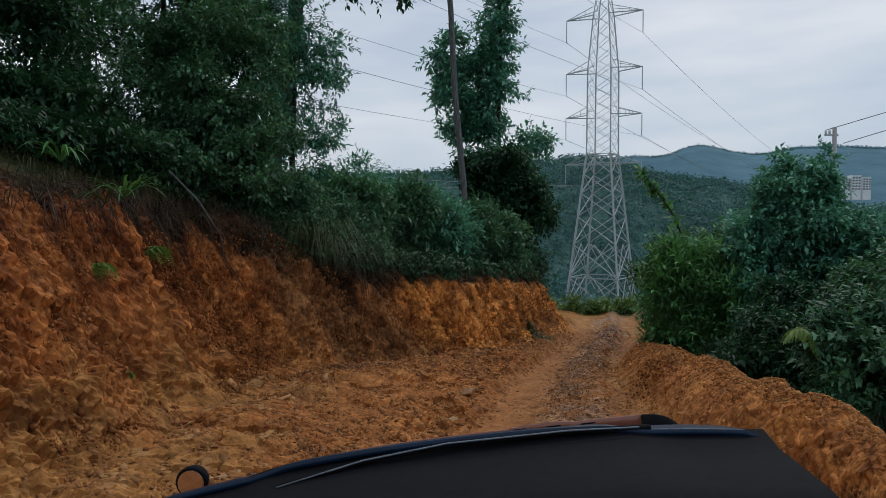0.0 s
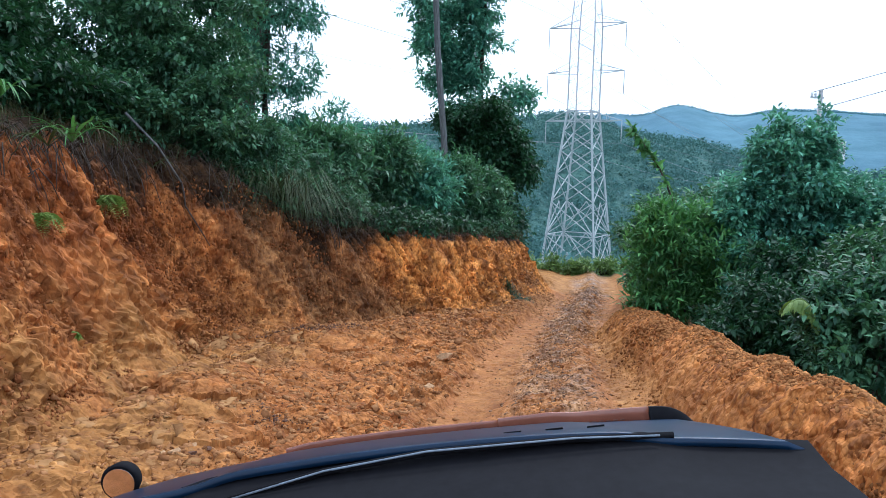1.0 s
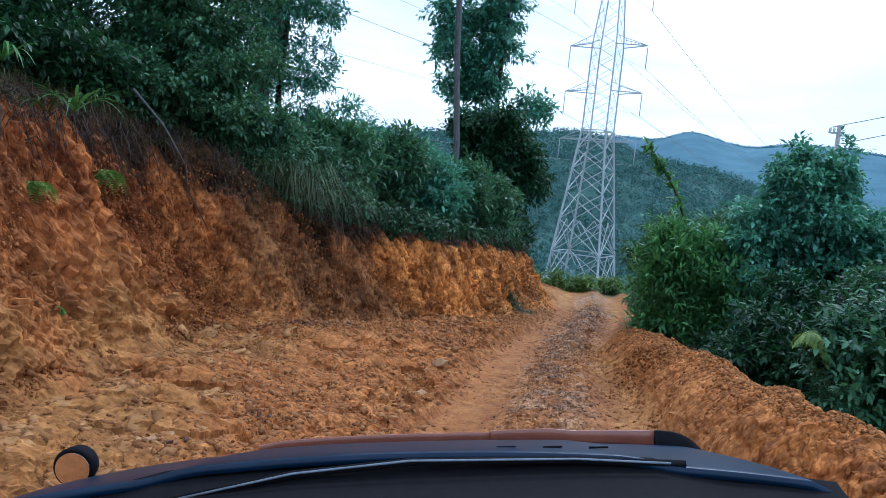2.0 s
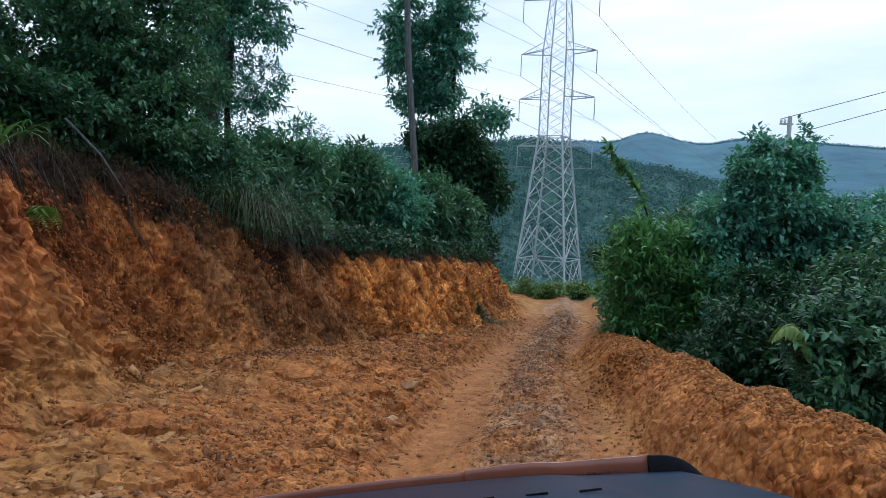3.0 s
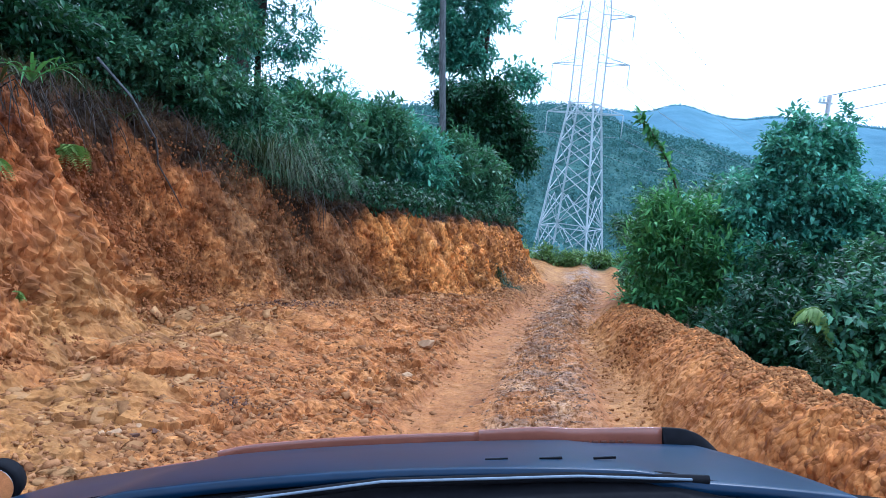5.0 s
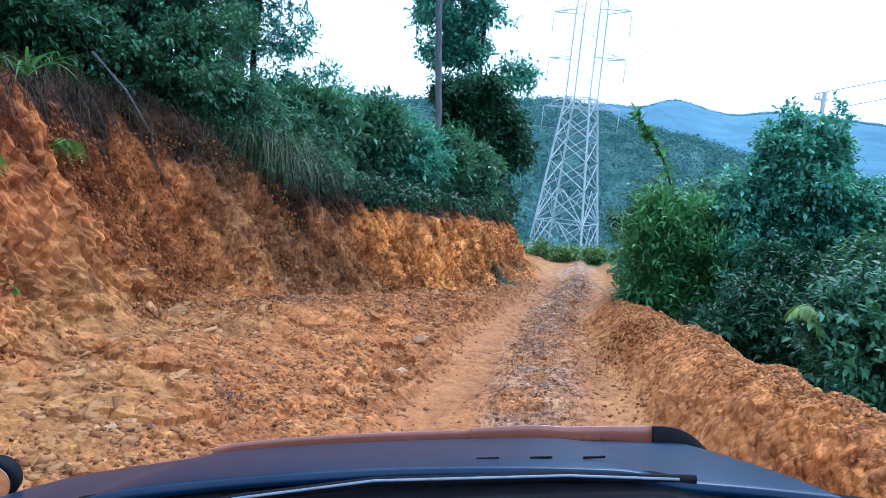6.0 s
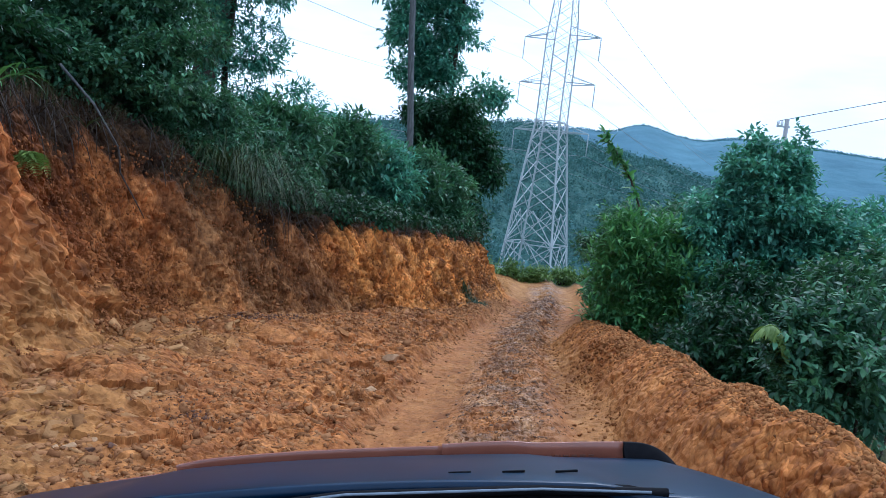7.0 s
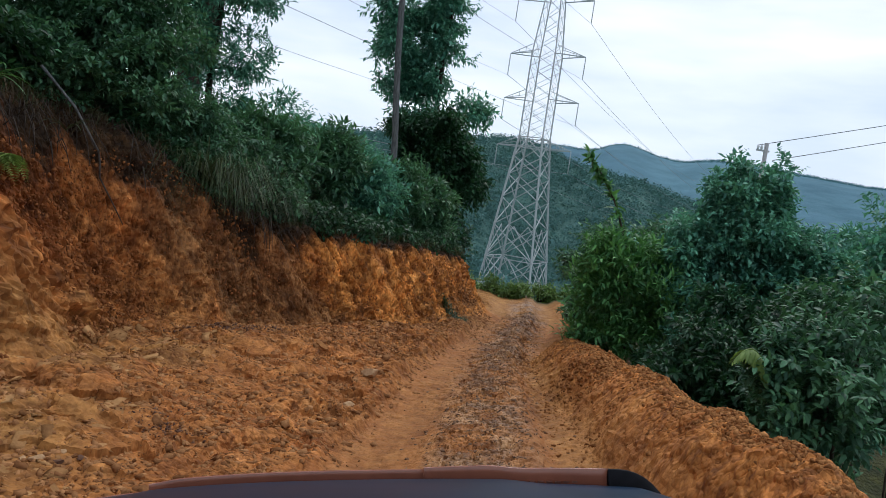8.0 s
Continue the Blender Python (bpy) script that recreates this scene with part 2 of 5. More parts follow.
# Distance haze is mixed into this blue base colour.
FAR_HAZED = forest_material("hazed_far_mountain", (0.05, 0.12, 0.165), (0.085, 0.18, 0.24), 0.012, 0.3)
WALLWHITE = plain_material("white_render", (0.75, 0.76, 0.78), 0.8, 0, 0.3, 0.06, 0.2)
PANE = plain_material("dark_pane", (0.10, 0.12, 0.15), 0.2)


# ---- helpers of the place ----
def hash2(ix, iy, seed):
    h = np.sin(ix * 127.1 + iy * 311.7 + seed * 74.7) * 43758.5453
    return h - np.floor(h)


def vnoise(x, y, seed=0):
    ix, iy = np.floor(x), np.floor(y)
    fx, fy = x - ix, y - iy
    fx, fy = fx * fx * (3 - 2 * fx), fy * fy * (3 - 2 * fy)
    a, b = hash2(ix, iy, seed), hash2(ix + 1, iy, seed)
    c, d = hash2(ix, iy + 1, seed), hash2(ix + 1, iy + 1, seed)
    return (a * (1 - fx) + b * fx) * (1 - fy) + (c * (1 - fx) + d * fx) * fy - 0.5


def fbm(x, y, seed=0, octaves=4):
    s, a = 0.0, 1.0
    for o in range(octaves):
        s = s + a * vnoise(x * 2 ** o, y * 2 ** o, seed + o * 13)
        a *= 0.5
    return s


def hash3(ix, iy, iz, seed):
    h = np.sin(ix * 127.1 + iy * 311.7 + iz * 74.7 + seed * 53.3) * 43758.5453
    return h - np.floor(h)


def cells(x, y, z, seed=0):
    """Broken faces: a tilted plane for each cell, with a step at the cell's edge."""
    ix, iy, iz = np.floor(x), np.floor(y), np.floor(z)
    best, val, tone = np.full(x.shape, 9.0), np.zeros(x.shape), np.zeros(x.shape)
    for a in (-1, 0, 1):
        for b in (-1, 0, 1):
            for c in (-1, 0, 1):
                jx, jy, jz = ix + a, iy + b, iz + c
                h = [hash3(jx, jy, jz, seed + k) for k in range(7)]
                dx, dy, dz = jx + h[0] - x, jy + h[1] - y, jz + h[2] - z
                d = dx * dx + dy * dy + dz * dz
                near = d < best
                plane = (h[3] - 0.5) + 0.8 * (dx * (h[4] - 0.5) + dy * (h[5] - 0.5) + dz * (h[6] - 0.5))
                val = np.where(near, plane, val)
                tone = np.where(near, h[5], tone)
                best = np.where(near, d, best)
    return val, tone


def sstep(a, b, x):
    t = np.clip((x - a) / (b - a), 0, 1)
    return t * t * (3 - 2 * t)


def part(name, data, mat, parent=None, label=""):
    """A bmesh or a mesh as one object under parent."""
    if isinstance(data, bmesh.types.BMesh):
        me = bpy.data.meshes.new(name)
        data.to_mesh(me)
        data.free()
    else:
        me = data
    if mat is not None and not me.materials:
        me.materials.append(mat)
    ob = new(name, me)
    if parent is not None:
        ob.parent = parent
    if label:
        ob["label"] = label
    return ob


def mesh_of(name, verts, faces, smooth=False):
    """A mesh from numpy arrays: verts (n, 3), faces (m, k)."""
    me = bpy.data.meshes.new(name)
    verts, faces = np.asarray(verts, np.float32), np.asarray(faces, np.int32)
    k = faces.shape[1]
    me.vertices.add(len(verts))
    me.vertices.foreach_set("co", verts.ravel())
    me.loops.add(faces.size)
    me.loops.foreach_set("vertex_index", faces.ravel())
    me.polygons.add(len(faces))
    me.polygons.foreach_set("loop_start", np.arange(0, faces.size, k, dtype=np.int32))
    me.polygons.foreach_set("loop_total", np.full(len(faces), k, np.int32))
    if smooth:
        me.polygons.foreach_set("use_smooth", np.ones(len(faces), bool))
    me.update(calc_edges=True)
    me.validate()
    return me


def tube(bm, pts, radii, sides=6):
    """A tapering tube along pts."""
    rings = []
    for i, p in enumerate(pts):
        p = Vector(p)
        a = Vector(pts[max(i - 1, 0)])
        c = Vector(pts[min(i + 1, len(pts) - 1)])
        d = (c - a).normalized()
        u = d.orthogonal().normalized()
        if rings:
            u = (prev - d * prev.dot(d)).normalized()
        prev = u
        v = d.cross(u)
        r = radii[i] if hasattr(radii, "__len__") else radii
        rings.append([bm.verts.new(p + (u * math.cos(k * 2 * math.pi / sides) + v * math.sin(k * 2 * math.pi / sides)) * r) for k in range(sides)])
    for a, b in zip(rings, rings[1:]):
        for k in range(sides):
            f = bm.faces.new((a[k], a[(k + 1) % sides], b[(k + 1) % sides], b[k]))
            f.smooth = True
    bm.faces.new(rings[0][::-1])
    bm.faces.new(rings[-1])


def box(bm, lo, hi, m=None):
    v = [bm.verts.new((x, y, z)) for x in (lo[0], hi[0]) for y in (lo[1], hi[1]) for z in (lo[2], hi[2])]
    for f in ((0, 1, 3, 2), (4, 6, 7, 5), (0, 4, 5, 1), (2, 3, 7, 6), (0, 2, 6, 4), (1, 5, 7, 3)):
        bm.faces.new([v[i] for i in f])
    if m is not None:
        for q in v:
            q.co = m @ q.co


# ---- terrain ----
def bank_foot(y):
    return np.interp(y, [-10, 0, 3, 4, 5, 6, 6.6, 7.0, 7.4, 7.85, 8.14, 8.42, 8.65, 8.9, 9.9, 11.2, 12.3, 13.0, 14.0, 15.5, 18, 26],
                     [-2.6, -2.4, -2.2, -2.12, -2.08, -2.0, -1.85, -1.6, -1.28, -0.93, -0.6, -0.28, 0.18, 0.5, 1.2, 2.0, 2.5, 2.4, 1.4, -0.4, -2.4, -5])


def brink(y):
    """Plan line of the bank's upper edge."""
    return np.interp(y, [-10, 3, 5, 6, 7, 7.5, 8, 8.3, 8.8, 9.3, 10, 11, 12.3, 13, 14, 15.5, 18, 26],
                     [-4.4, -3.4, -3.05, -2.98, -2.8, -2.38, -1.86, -1.32, -0.87, -0.22, 0.45, 1.05, 1.75, 1.65, 0.6, -1.2, -3.2, -5.8])


def bank_top(y):
    return np.interp(y, [-10, 2, 5, 6, 7, 7.5, 8, 8.3, 8.8, 9.3, 10, 11, 12.3, 14, 18],
                     [2.3, 2.3, 2.14, 2.13, 2.08, 1.94, 1.63, 1.30, 1.20, 1.11, 1.03, 0.94, 0.80, 0.6, 0.3])


def bank_wide(y):
    return bank_foot(y) - brink(y)


def crest_x(y):
    return np.interp(y, [-10, 1, 3.1, 3.7, 5.3, 8.2, 9.5, 13, 17], [2.05, 2.05, 2.15, 2.2, 2.38, 2.62, 3.3, 4.3, 5.2])


def crest_h(y):
    return np.interp(y, [-10, 1, 2.6, 3, 3.4, 4, 5.3, 7, 8.2, 8.9, 30], [0.45, 0.45, 0.41, 0.40, 0.37, 0.33, 0.30, 0.28, 0.22, 0.0, 0.0])


def rut_left(y):
    return np.interp(y, [-5, 2, 5.6, 7.6, 9.9, 13, 17], [-0.4, -0.35, 0.56, 1.2, 1.98, 2.9, 3.7])


def rut_right(y):
    return np.interp(y, [-5, 2, 4.5, 5.6, 7.9, 10.5, 13, 17], [1.18, 1.25, 1.56, 1.72, 2.07, 2.8, 3.6, 4.5])


def road_z(x, y):
    zc = np.interp(y, [-10, 3, 5, 6, 7.5, 11, 17], [0.04, 0.04, 0.0, -0.08, -0.06, -0.12, -0.2])
    s = np.interp(y, [-10, 3, 4, 6, 9, 12], [0.14, 0.16, 0.21, 0.18, 0.06, 0.0])
    return zc + s * np.clip(x, -1.3, 2.2)


MID_A = ([-3.2, -1.0, -0.55, -0.04, 0.06, 0.127, 0.166, 0.213, 0.25, 0.296, 0.345, 0.396, 0.456, 0.5, 0.6, 1.2, 3.2], [0.05, 0.06, 0.05, 0.058, 0.068, 0.0765, 0.078, 0.0773, 0.071, 0.059, 0.052, 0.042, 0.029, 0.019, 0.008, 0.02, 0.04])
FAR_A = ([-3.2, -0.1, 0.15, 0.27, 0.295, 0.318, 0.337, 0.348, 0.373, 0.398, 0.424, 0.441, 0.457, 0.489, 0.514, 0.573, 0.645, 0.72, 3.2], [0.05, 0.05, 0.07, 0.078, 0.0772, 0.0794, 0.0875, 0.0902, 0.0892, 0.082, 0.0775, 0.0758, 0.080, 0.083, 0.0833, 0.0816, 0.0765, 0.0715, 0.05])


def far_z(x, y):
    r = np.hypot(x, y)
    a = np.clip(np.where(y > 0, x / np.maximum(y, 1e-3), np.sign(x) * 3.0), -3.0, 3.0)
    mid = np.interp(a, *MID_A) * 600
    far = np.interp(a, *FAR_A) * 2500
    z = np.interp(r, [0, 16, 24, 60, 110, 170, 260], [0, -0.3, -2.8, -9, -14.5, -24, -34])
    z = np.where(r > 260, -34 + (mid + 34) * sstep(260, 620, r), z)
    z = np.where(r > 620, mid - (mid + 20) * sstep(620, 1200, r), z)
    z = np.where(r > 1200, -20 + (far + 20) * sstep(1200, 2500, r), z)
    z = np.where(r > 2500, far - far * 0.6 * sstep(2500, 4000, r), z)
    z = z + fbm(x / 110, y / 110, 6, 4) * np.interp(r, [0, 1200, 2300], [0, 0, 4])
    z = z + fbm(x / 60, y / 60, 5, 4) * np.interp(r, [0, 60, 260, 600, 2500], [0, 0.5, 5, 5, 5])
    left = sstep(0.1, 0.8, -x / np.maximum(np.hypot(x, y), 1)) * (1 - sstep(60, 300, r))
    return z + left * np.interp(r, [0, 10, 30, 80, 300], [0, 3.0, 9, 16, 20])


def height(x, y, detail=True):
    d = bank_foot(y) - x
    top, wide = bank_top(y), bank_wide(y)
    if detail:
        d = d + 0.16 * fbm(y * 0.9, x * 0.5, 3, 3) * sstep(-0.3, 0.5, d)
    base = road_z(x, y)
    lift = rut_left(y) - 0.28 - x
    base = base + 0.17 * sstep(0.0, 0.9, lift) * sstep(9.6, 8.4, y) + 0.30 * sstep(0.5, 2.0, lift) * sstep(8.2, 6.8, y)
    u = np.clip(d / np.maximum(wide, 0.2), 0, 1)
    tal = sstep(7.9, 6.6, y) * 0.42 + 0.10
    prof = tal * u * 0.75 + (1 - tal * 0.75) * sstep(0.05, 1.0, u) ** (1 + 0.5 * tal)
    z = base + (top - base) * prof * (d > 0)
    # Unseen slope behind the bank, steepened to block sky light from the face.
    z = z + np.clip(d - wide, 0, 9) * np.interp(y, [-10, 7.0, 9.0, 30], [0.85, 0.75, 0.16, 0.16])
    xc, hc = crest_x(y), crest_h(y)
    if detail:
        step = sstep(7.6, 6.6, y) * sstep(0.22, 0.04, u) * sstep(0.25, 0.7, lift)
        tt = z * 7 + 2.2 * fbm(x * 0.9, y * 0.7, 23, 3) + 0.4 * y
        z = z + 0.7 * step * ((np.floor(tt) + sstep(0.45, 0.95, tt - np.floor(tt))) - tt + 0.25) / 7
        xc = xc + 0.12 * fbm(y * 1.1, x * 0 + 3, 8, 3)
        hc = hc * (1 + 0.40 * fbm(y * 2.2, x * 0.9, 9, 3))
    side = x - xc
    z = z + hc * np.where(side < 0, np.exp(-(np.abs(side) / np.interp(y, [3, 6, 8], [0.30, 0.33, 0.36])) ** 3), np.exp(-(side / 0.30) ** 2))
    z = z - np.clip(side - 0.15, 0, 8) * np.interp(y, [0, 8, 12, 17], [0.75, 0.7, 0.5, 0.4])
    if detail:
        road = sstep(0.1, -0.25, d) * sstep(-0.15, -0.5, side)
        z = z - 0.08 * road * np.exp(-((x - rut_left(y)) / 0.33) ** 4) * sstep(2.2, 3.5, y)
        z = z - 0.14 * road * np.exp(-((x - rut_right(y) - 0.06) / 0.24) ** 4) * sstep(2.2, 3.5, y)
    w = sstep(14.5, 22, np.hypot(x, y) + 0.0 * x)
    return z * (1 - w) + far_z(x, y) * w


def grid_lines(lo, hi, fine, first, last, grow):
    a = list(np.arange(lo, hi, fine))
    s, p = fine, hi
    up = []
    while p < last:
        up.append(p)
        s *= grow
        p += s
    up.append(last)
    s, p = fine, lo
    down = []
    while p > first:
        s *= grow
        p -= s
        down.append(max(p, first))
    return np.array(down[::-1] + a + up)


def relief(x, y, z):
    """Broken blocks, gullies and clods, along the surface's normal."""
    d = bank_foot(y) - x
    wide = bank_wide(y)
    side = x - crest_x(y)
    fade = sstep(14.5, 12.5, y) * sstep(1.6, 2.4, y)
    wall = sstep(0.1, 0.35, d) * sstep(wide + 0.5, wide - 0.1, d)
    q = rut_left(y) - 0.32 - x + 0.12 * fbm(x * 2, y * 2, 57, 3)
    low = sstep(-0.05, 0.2, q) * sstep(1.0, 0.45, d / wide)
    heap = np.exp(-(side / 0.5) ** 2) * sstep(9.2, 8.4, y)
    road = sstep(0.2, -0.3, d) * sstep(-0.2, -0.55, side) * (1 - 0.8 * low)
    wx, wy, wz = x + 0.12 * fbm(y * 4, z * 4, 101, 3), y + 0.12 * fbm(x * 4, z * 4, 103, 3), z + 0.10 * fbm(x * 4, y * 4, 105, 3)
    lean = wz + 0.5 * wy
    c1, t1 = cells(wx * 1.6, wy * 1.5 - wz * 0.8, lean * 2.6, 1)
    c2, t2 = cells(wx * 4.5, wy * 4.0 - wz * 2.0, lean * 6.0, 11)
    c3, t3 = cells(wx * 12, wy * 11, wz * 13, 21)
    c4, t4 = cells(wx * 24, wy * 24, wz * 24, 31)
    soft = fbm(x * 1.3 + z, y * 1.3, 31, 4)
    left = sstep(8.1, 6.9, y)
    u = np.clip(d / np.maximum(wide, 0.2), 0, 1.2)
    run = 0.6 * x + 0.8 * y + 0.45 * z
    rill = -np.exp(-(vnoise(run * 4.2 + 0.3 * soft, z * 0.55 + run * 0.2, 41) / 0.15) ** 2)
    rill2 = -np.exp(-(vnoise(run * 11.0 + 0.5 * soft, z * 0.9, 45) / 0.17) ** 2)
    rib = vnoise(run * 2.1, z * 0.25, 43)
    upper = sstep(0.35, 0.7, u)
    patchy = sstep(-0.25, 0.3, fbm(x * 1.1 + 7, y * 1.1 + z, 47, 3))
    slabby = 1.2 - 0.62 * left * sstep(0.38, 0.15, u) * sstep(-0.25, 0.15, fbm(x * 0.9 + 3, y * 0.9, 49, 2) + 0.12)
    ruts = (0.25 + 0.75 * np.maximum(upper * 0.7, 1 - left)) * sstep(0.1, 0.35, u)
    out = wall * (0.10 * soft + (0.02 + 0.018 * left * (1 - upper)) * c1 + (0.028 - 0.015 * left) * c2 + slabby * ((0.018 + 0.018 * patchy - 0.005 * left) * c3 + 0.015 * c4) + ruts * (0.05 * rill + 0.032 * rill2 + 0.07 * rib))
    out = out + low * (0.05 * c1 * left + 0.035 * c2 + slabby * ((0.016 + 0.026 * patchy) * c3 + 0.014 * c4) + 0.07 * soft)
    out = out + heap * (0.022 * c2 + 0.02 * c3 + 0.018 * c4 + 0.08 * soft)
    mid = np.exp(-((x - (rut_left(y) + rut_right(y)) / 2 - 0.04) / 0.36) ** 4)
    out = out + road * ((0.003 + 0.022 * mid) * c2 + (0.004 + 0.008 * patchy + 0.018 * mid) * c3 + (0.005 + 0.014 * mid) * c4 + 0.007 * soft)
    out = out + 0.06 * sstep(-0.02, 0.12, q) * sstep(0.3, -0.2, d)
    busy = np.clip(wall * 0.8 + low + heap + road * (0.25 + 0.6 * mid), 0, 1)
    # Besides random cell tones, rills are darkened: groove shade put into the colour.
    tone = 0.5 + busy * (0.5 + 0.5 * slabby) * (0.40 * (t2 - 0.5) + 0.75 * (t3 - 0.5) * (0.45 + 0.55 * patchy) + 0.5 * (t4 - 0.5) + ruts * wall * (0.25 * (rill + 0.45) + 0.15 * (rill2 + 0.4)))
    drag = fbm((x - rut_left(y)) * 7, y * 0.7, 53, 3)
    out = out + road * (1 - mid) * 0.014 * drag
    tone = tone + road * (1 - 0.6 * mid) * 0.35 * drag
    return out * fade, 0.5 + (tone - 0.5) * fade


def build_ground():
    global XS, YS, ZS
    xs = grid_lines(-3.2, 3.0, 0.0145, -3600, 3600, 1.042)
    y1 = grid_lines(2.5, 9.2, 0.0185, -3000, 9.2, 1.075)
    y2 = grid_lines(9.2, 13.5, 0.028, 9.2, 3900, 1.055)
    ys = np.concatenate([y1[y1 < 9.19], y2])
    X, Y = np.meshgrid(xs, ys)
    Z = height(X, Y)
    near = (X > -4.6) & (X < 4.0) & (Y > 1.5) & (Y < 15)
    gy, gx = np.gradient(Z, ys, xs)
    nl = np.sqrt(gx ** 2 + gy ** 2 + 1)
    D = np.zeros_like(Z)
    px, py, pz = X[near], Y[near], Z[near]
    T = np.full_like(Z, 0.5)
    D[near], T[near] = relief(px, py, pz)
    XS, YS = xs, ys
    ZS = Z + D / nl
    X, Y, Z = X - gx / nl * D, Y - gy / nl * D, ZS
    nx, ny = len(xs), len(ys)
    i = np.arange((nx - 1) * (ny - 1))
    r, c = i // (nx - 1), i % (nx - 1)
    q = r * nx + c
    me = mesh_of("ground", np.stack([X, Y, Z], -1).reshape(-1, 3), np.stack([q, q + 1, q + nx + 1, q + nx], -1))
    x, y, z = X.ravel(), Y.ravel(), Z.ravel()
    d = bank_foot(y) - x
    wide = bank_wide(y)
    u = d / wide
    side = x - crest_x(y)
    rad = np.hypot(x, y)
    nz = fbm(x * 1.6, y * 1.6, 61, 4)
    nf = fbm(x * 6, y * 6, 63, 3)
    road = sstep(0.1, -0.2, d) * sstep(-0.2, -0.5, side)
    midx = (rut_left(y) + rut_right(y)) / 2
    wet = road * np.exp(-((x - midx - 0.04) / 0.38) ** 4) * np.clip(0.72 + 1.5 * nf + 0.5 * nz, 0, 1)
    wet = np.maximum(wet, 0.35 * road * np.exp(-((x - rut_right(y) + 0.25) / 0.2) ** 2))
    track = road * sstep(0.1, -0.1, rut_left(y) - 0.35 - x)
    wet = np.maximum(wet, 0.14 * track)
    pale = sstep(-0.2, 0.3, nz + 0.1) * sstep(0.1, -0.1, u - np.interp(y, [3, 5, 7.6], [0.55, 0.45, 0.05]) + 0.3 * nz) * sstep(-1.2, -0.5, d) * sstep(8.0, 7.0, y)
    pale = np.maximum(0.72 * pale, 0.3 * road * np.exp(-((x - rut_left(y)) / 0.3) ** 2))
    pale = np.maximum(pale, 0.6 * road * np.exp(-((x - rut_right(y) - 0.08) / 0.2) ** 4) * sstep(9.5, 8.5, y))
    pale = np.maximum(pale, 0.8 * np.exp(-((y - 10.1) / 0.28) ** 4 - ((d - 0.2) / 0.2) ** 4))
    pale = np.maximum(pale, 0.18 * track + 0.22 * (road - track) * np.clip(0.8 + 1.5 * nz, 0, 1))
    pale = np.maximum(pale, (0.35 + 0.5 * nz) * sstep(-0.8, -0.2, d) * sstep(0.6, 0.2, u))
    red = sstep(0.45, 0.95, u + nz * 0.35) * sstep(0, 0.3, d)
    red = np.maximum(red, 0.25 * sstep(-0.55, -0.25, side) * sstep(9, 8, y))
    ochre = sstep(8.5, 8.95, y + 0.4 * nz) * sstep(-0.05, 0.1, d) * np.clip(0.75 + 0.9 * nf, 0, 1) * sstep(1.0, 0.8, u)
    pale = np.maximum(pale, 1.0 * sstep(12.0, 13, y) * sstep(17.5, 15, y) * sstep(0.5, -0.2, d))
    ochre = np.maximum(ochre, 0.3 * sstep(11.8, 13, y) * sstep(17.5, 15, y) * sstep(0.5, -0.2, d))
    ochre = np.maximum(ochre, 0.28 * sstep(-0.75, -0.3, side) * sstep(0.5, 0.2, side) * sstep(9, 8, y))
    green = np.maximum(sstep(1.05, 1.3, u + nz * 0.2), sstep(0.25, 0.6, side + nz * 0.4))
    green = np.maximum(green, sstep(15.5, 16.5, rad))
    umber_shade = sstep(7.2, 7.8, y + 0.5 * nz) * sstep(8.95, 8.5, y + 0.4 * nz) * sstep(0.02, 0.2, d) * sstep(1.0, 0.7, u + 0.3 * nf)
    midrow = np.exp(-((x - midx) / 0.36) ** 4)
    rough = np.clip(sstep(-0.05, 0.2, rut_left(y) - 0.30 - x + 0.15 * nf) + sstep(-0.5, -0.25, side) + 0.75 * road * midrow + 0.1, 0, 1)
    slab = sstep(7.8, 6.4, y) * sstep(0.85, 0.55, u + 0.4 * nz) * sstep(-0.3, 0.1, rut_left(y) - 0.45 - x)
    rough = rough * (1 - 0.85 * slab * np.clip(0.75 + 1.6 * nz, 0, 1))
    # The topsoil band reaches lower where the overhang would shade the face.
    for name, v in (("rough", rough), ("umber_shade", umber_shade), ("slab", slab), ("humus_shade", sstep(0.0, 0.2, u + nz * 0.22 - np.interp(y, [5, 6.3, 7, 8.3, 9], [0.78, 0.74, 0.62, 0.60, 0.80])) * sstep(1.6, 1.3, u)), ("tone", T.ravel()), ("face", sstep(0.2, 0.6, u) * sstep(1.2, 1.0, u)), ("pale", pale), ("red", red), ("ochre", ochre), ("wet", wet), ("green", green)):
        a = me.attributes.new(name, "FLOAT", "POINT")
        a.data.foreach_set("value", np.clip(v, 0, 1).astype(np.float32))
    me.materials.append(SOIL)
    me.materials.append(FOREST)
    me.materials.append(FAR_HAZED)
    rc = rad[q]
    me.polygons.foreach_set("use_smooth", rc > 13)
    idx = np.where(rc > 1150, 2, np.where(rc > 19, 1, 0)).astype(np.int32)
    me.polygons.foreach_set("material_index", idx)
    return tagged(new("ground", me), "rutted red earth road cut and wooded hills", "ground", kind="structure")


ground = build_ground()


def surface(x, y):
    """Height of the broken surface at arrays x, y."""
    i = np.clip(np.searchsorted(XS, x) - 1, 0, len(XS) - 2)
    j = np.clip(np.searchsorted(YS, y) - 1, 0, len(YS) - 2)
    u, v = (x - XS[i]) / (XS[i + 1] - XS[i]), (y - YS[j]) / (YS[j + 1] - YS[j])
    return (ZS[j, i] * (1 - u) + ZS[j, i + 1] * u) * (1 - v) + (ZS[j + 1, i] * (1 - u) + ZS[j + 1, i + 1] * u) * v


def on_ground(x, y, detail=False):
    return float(height(np.array([float(x)]), np.array([float(y)]), detail)[0])


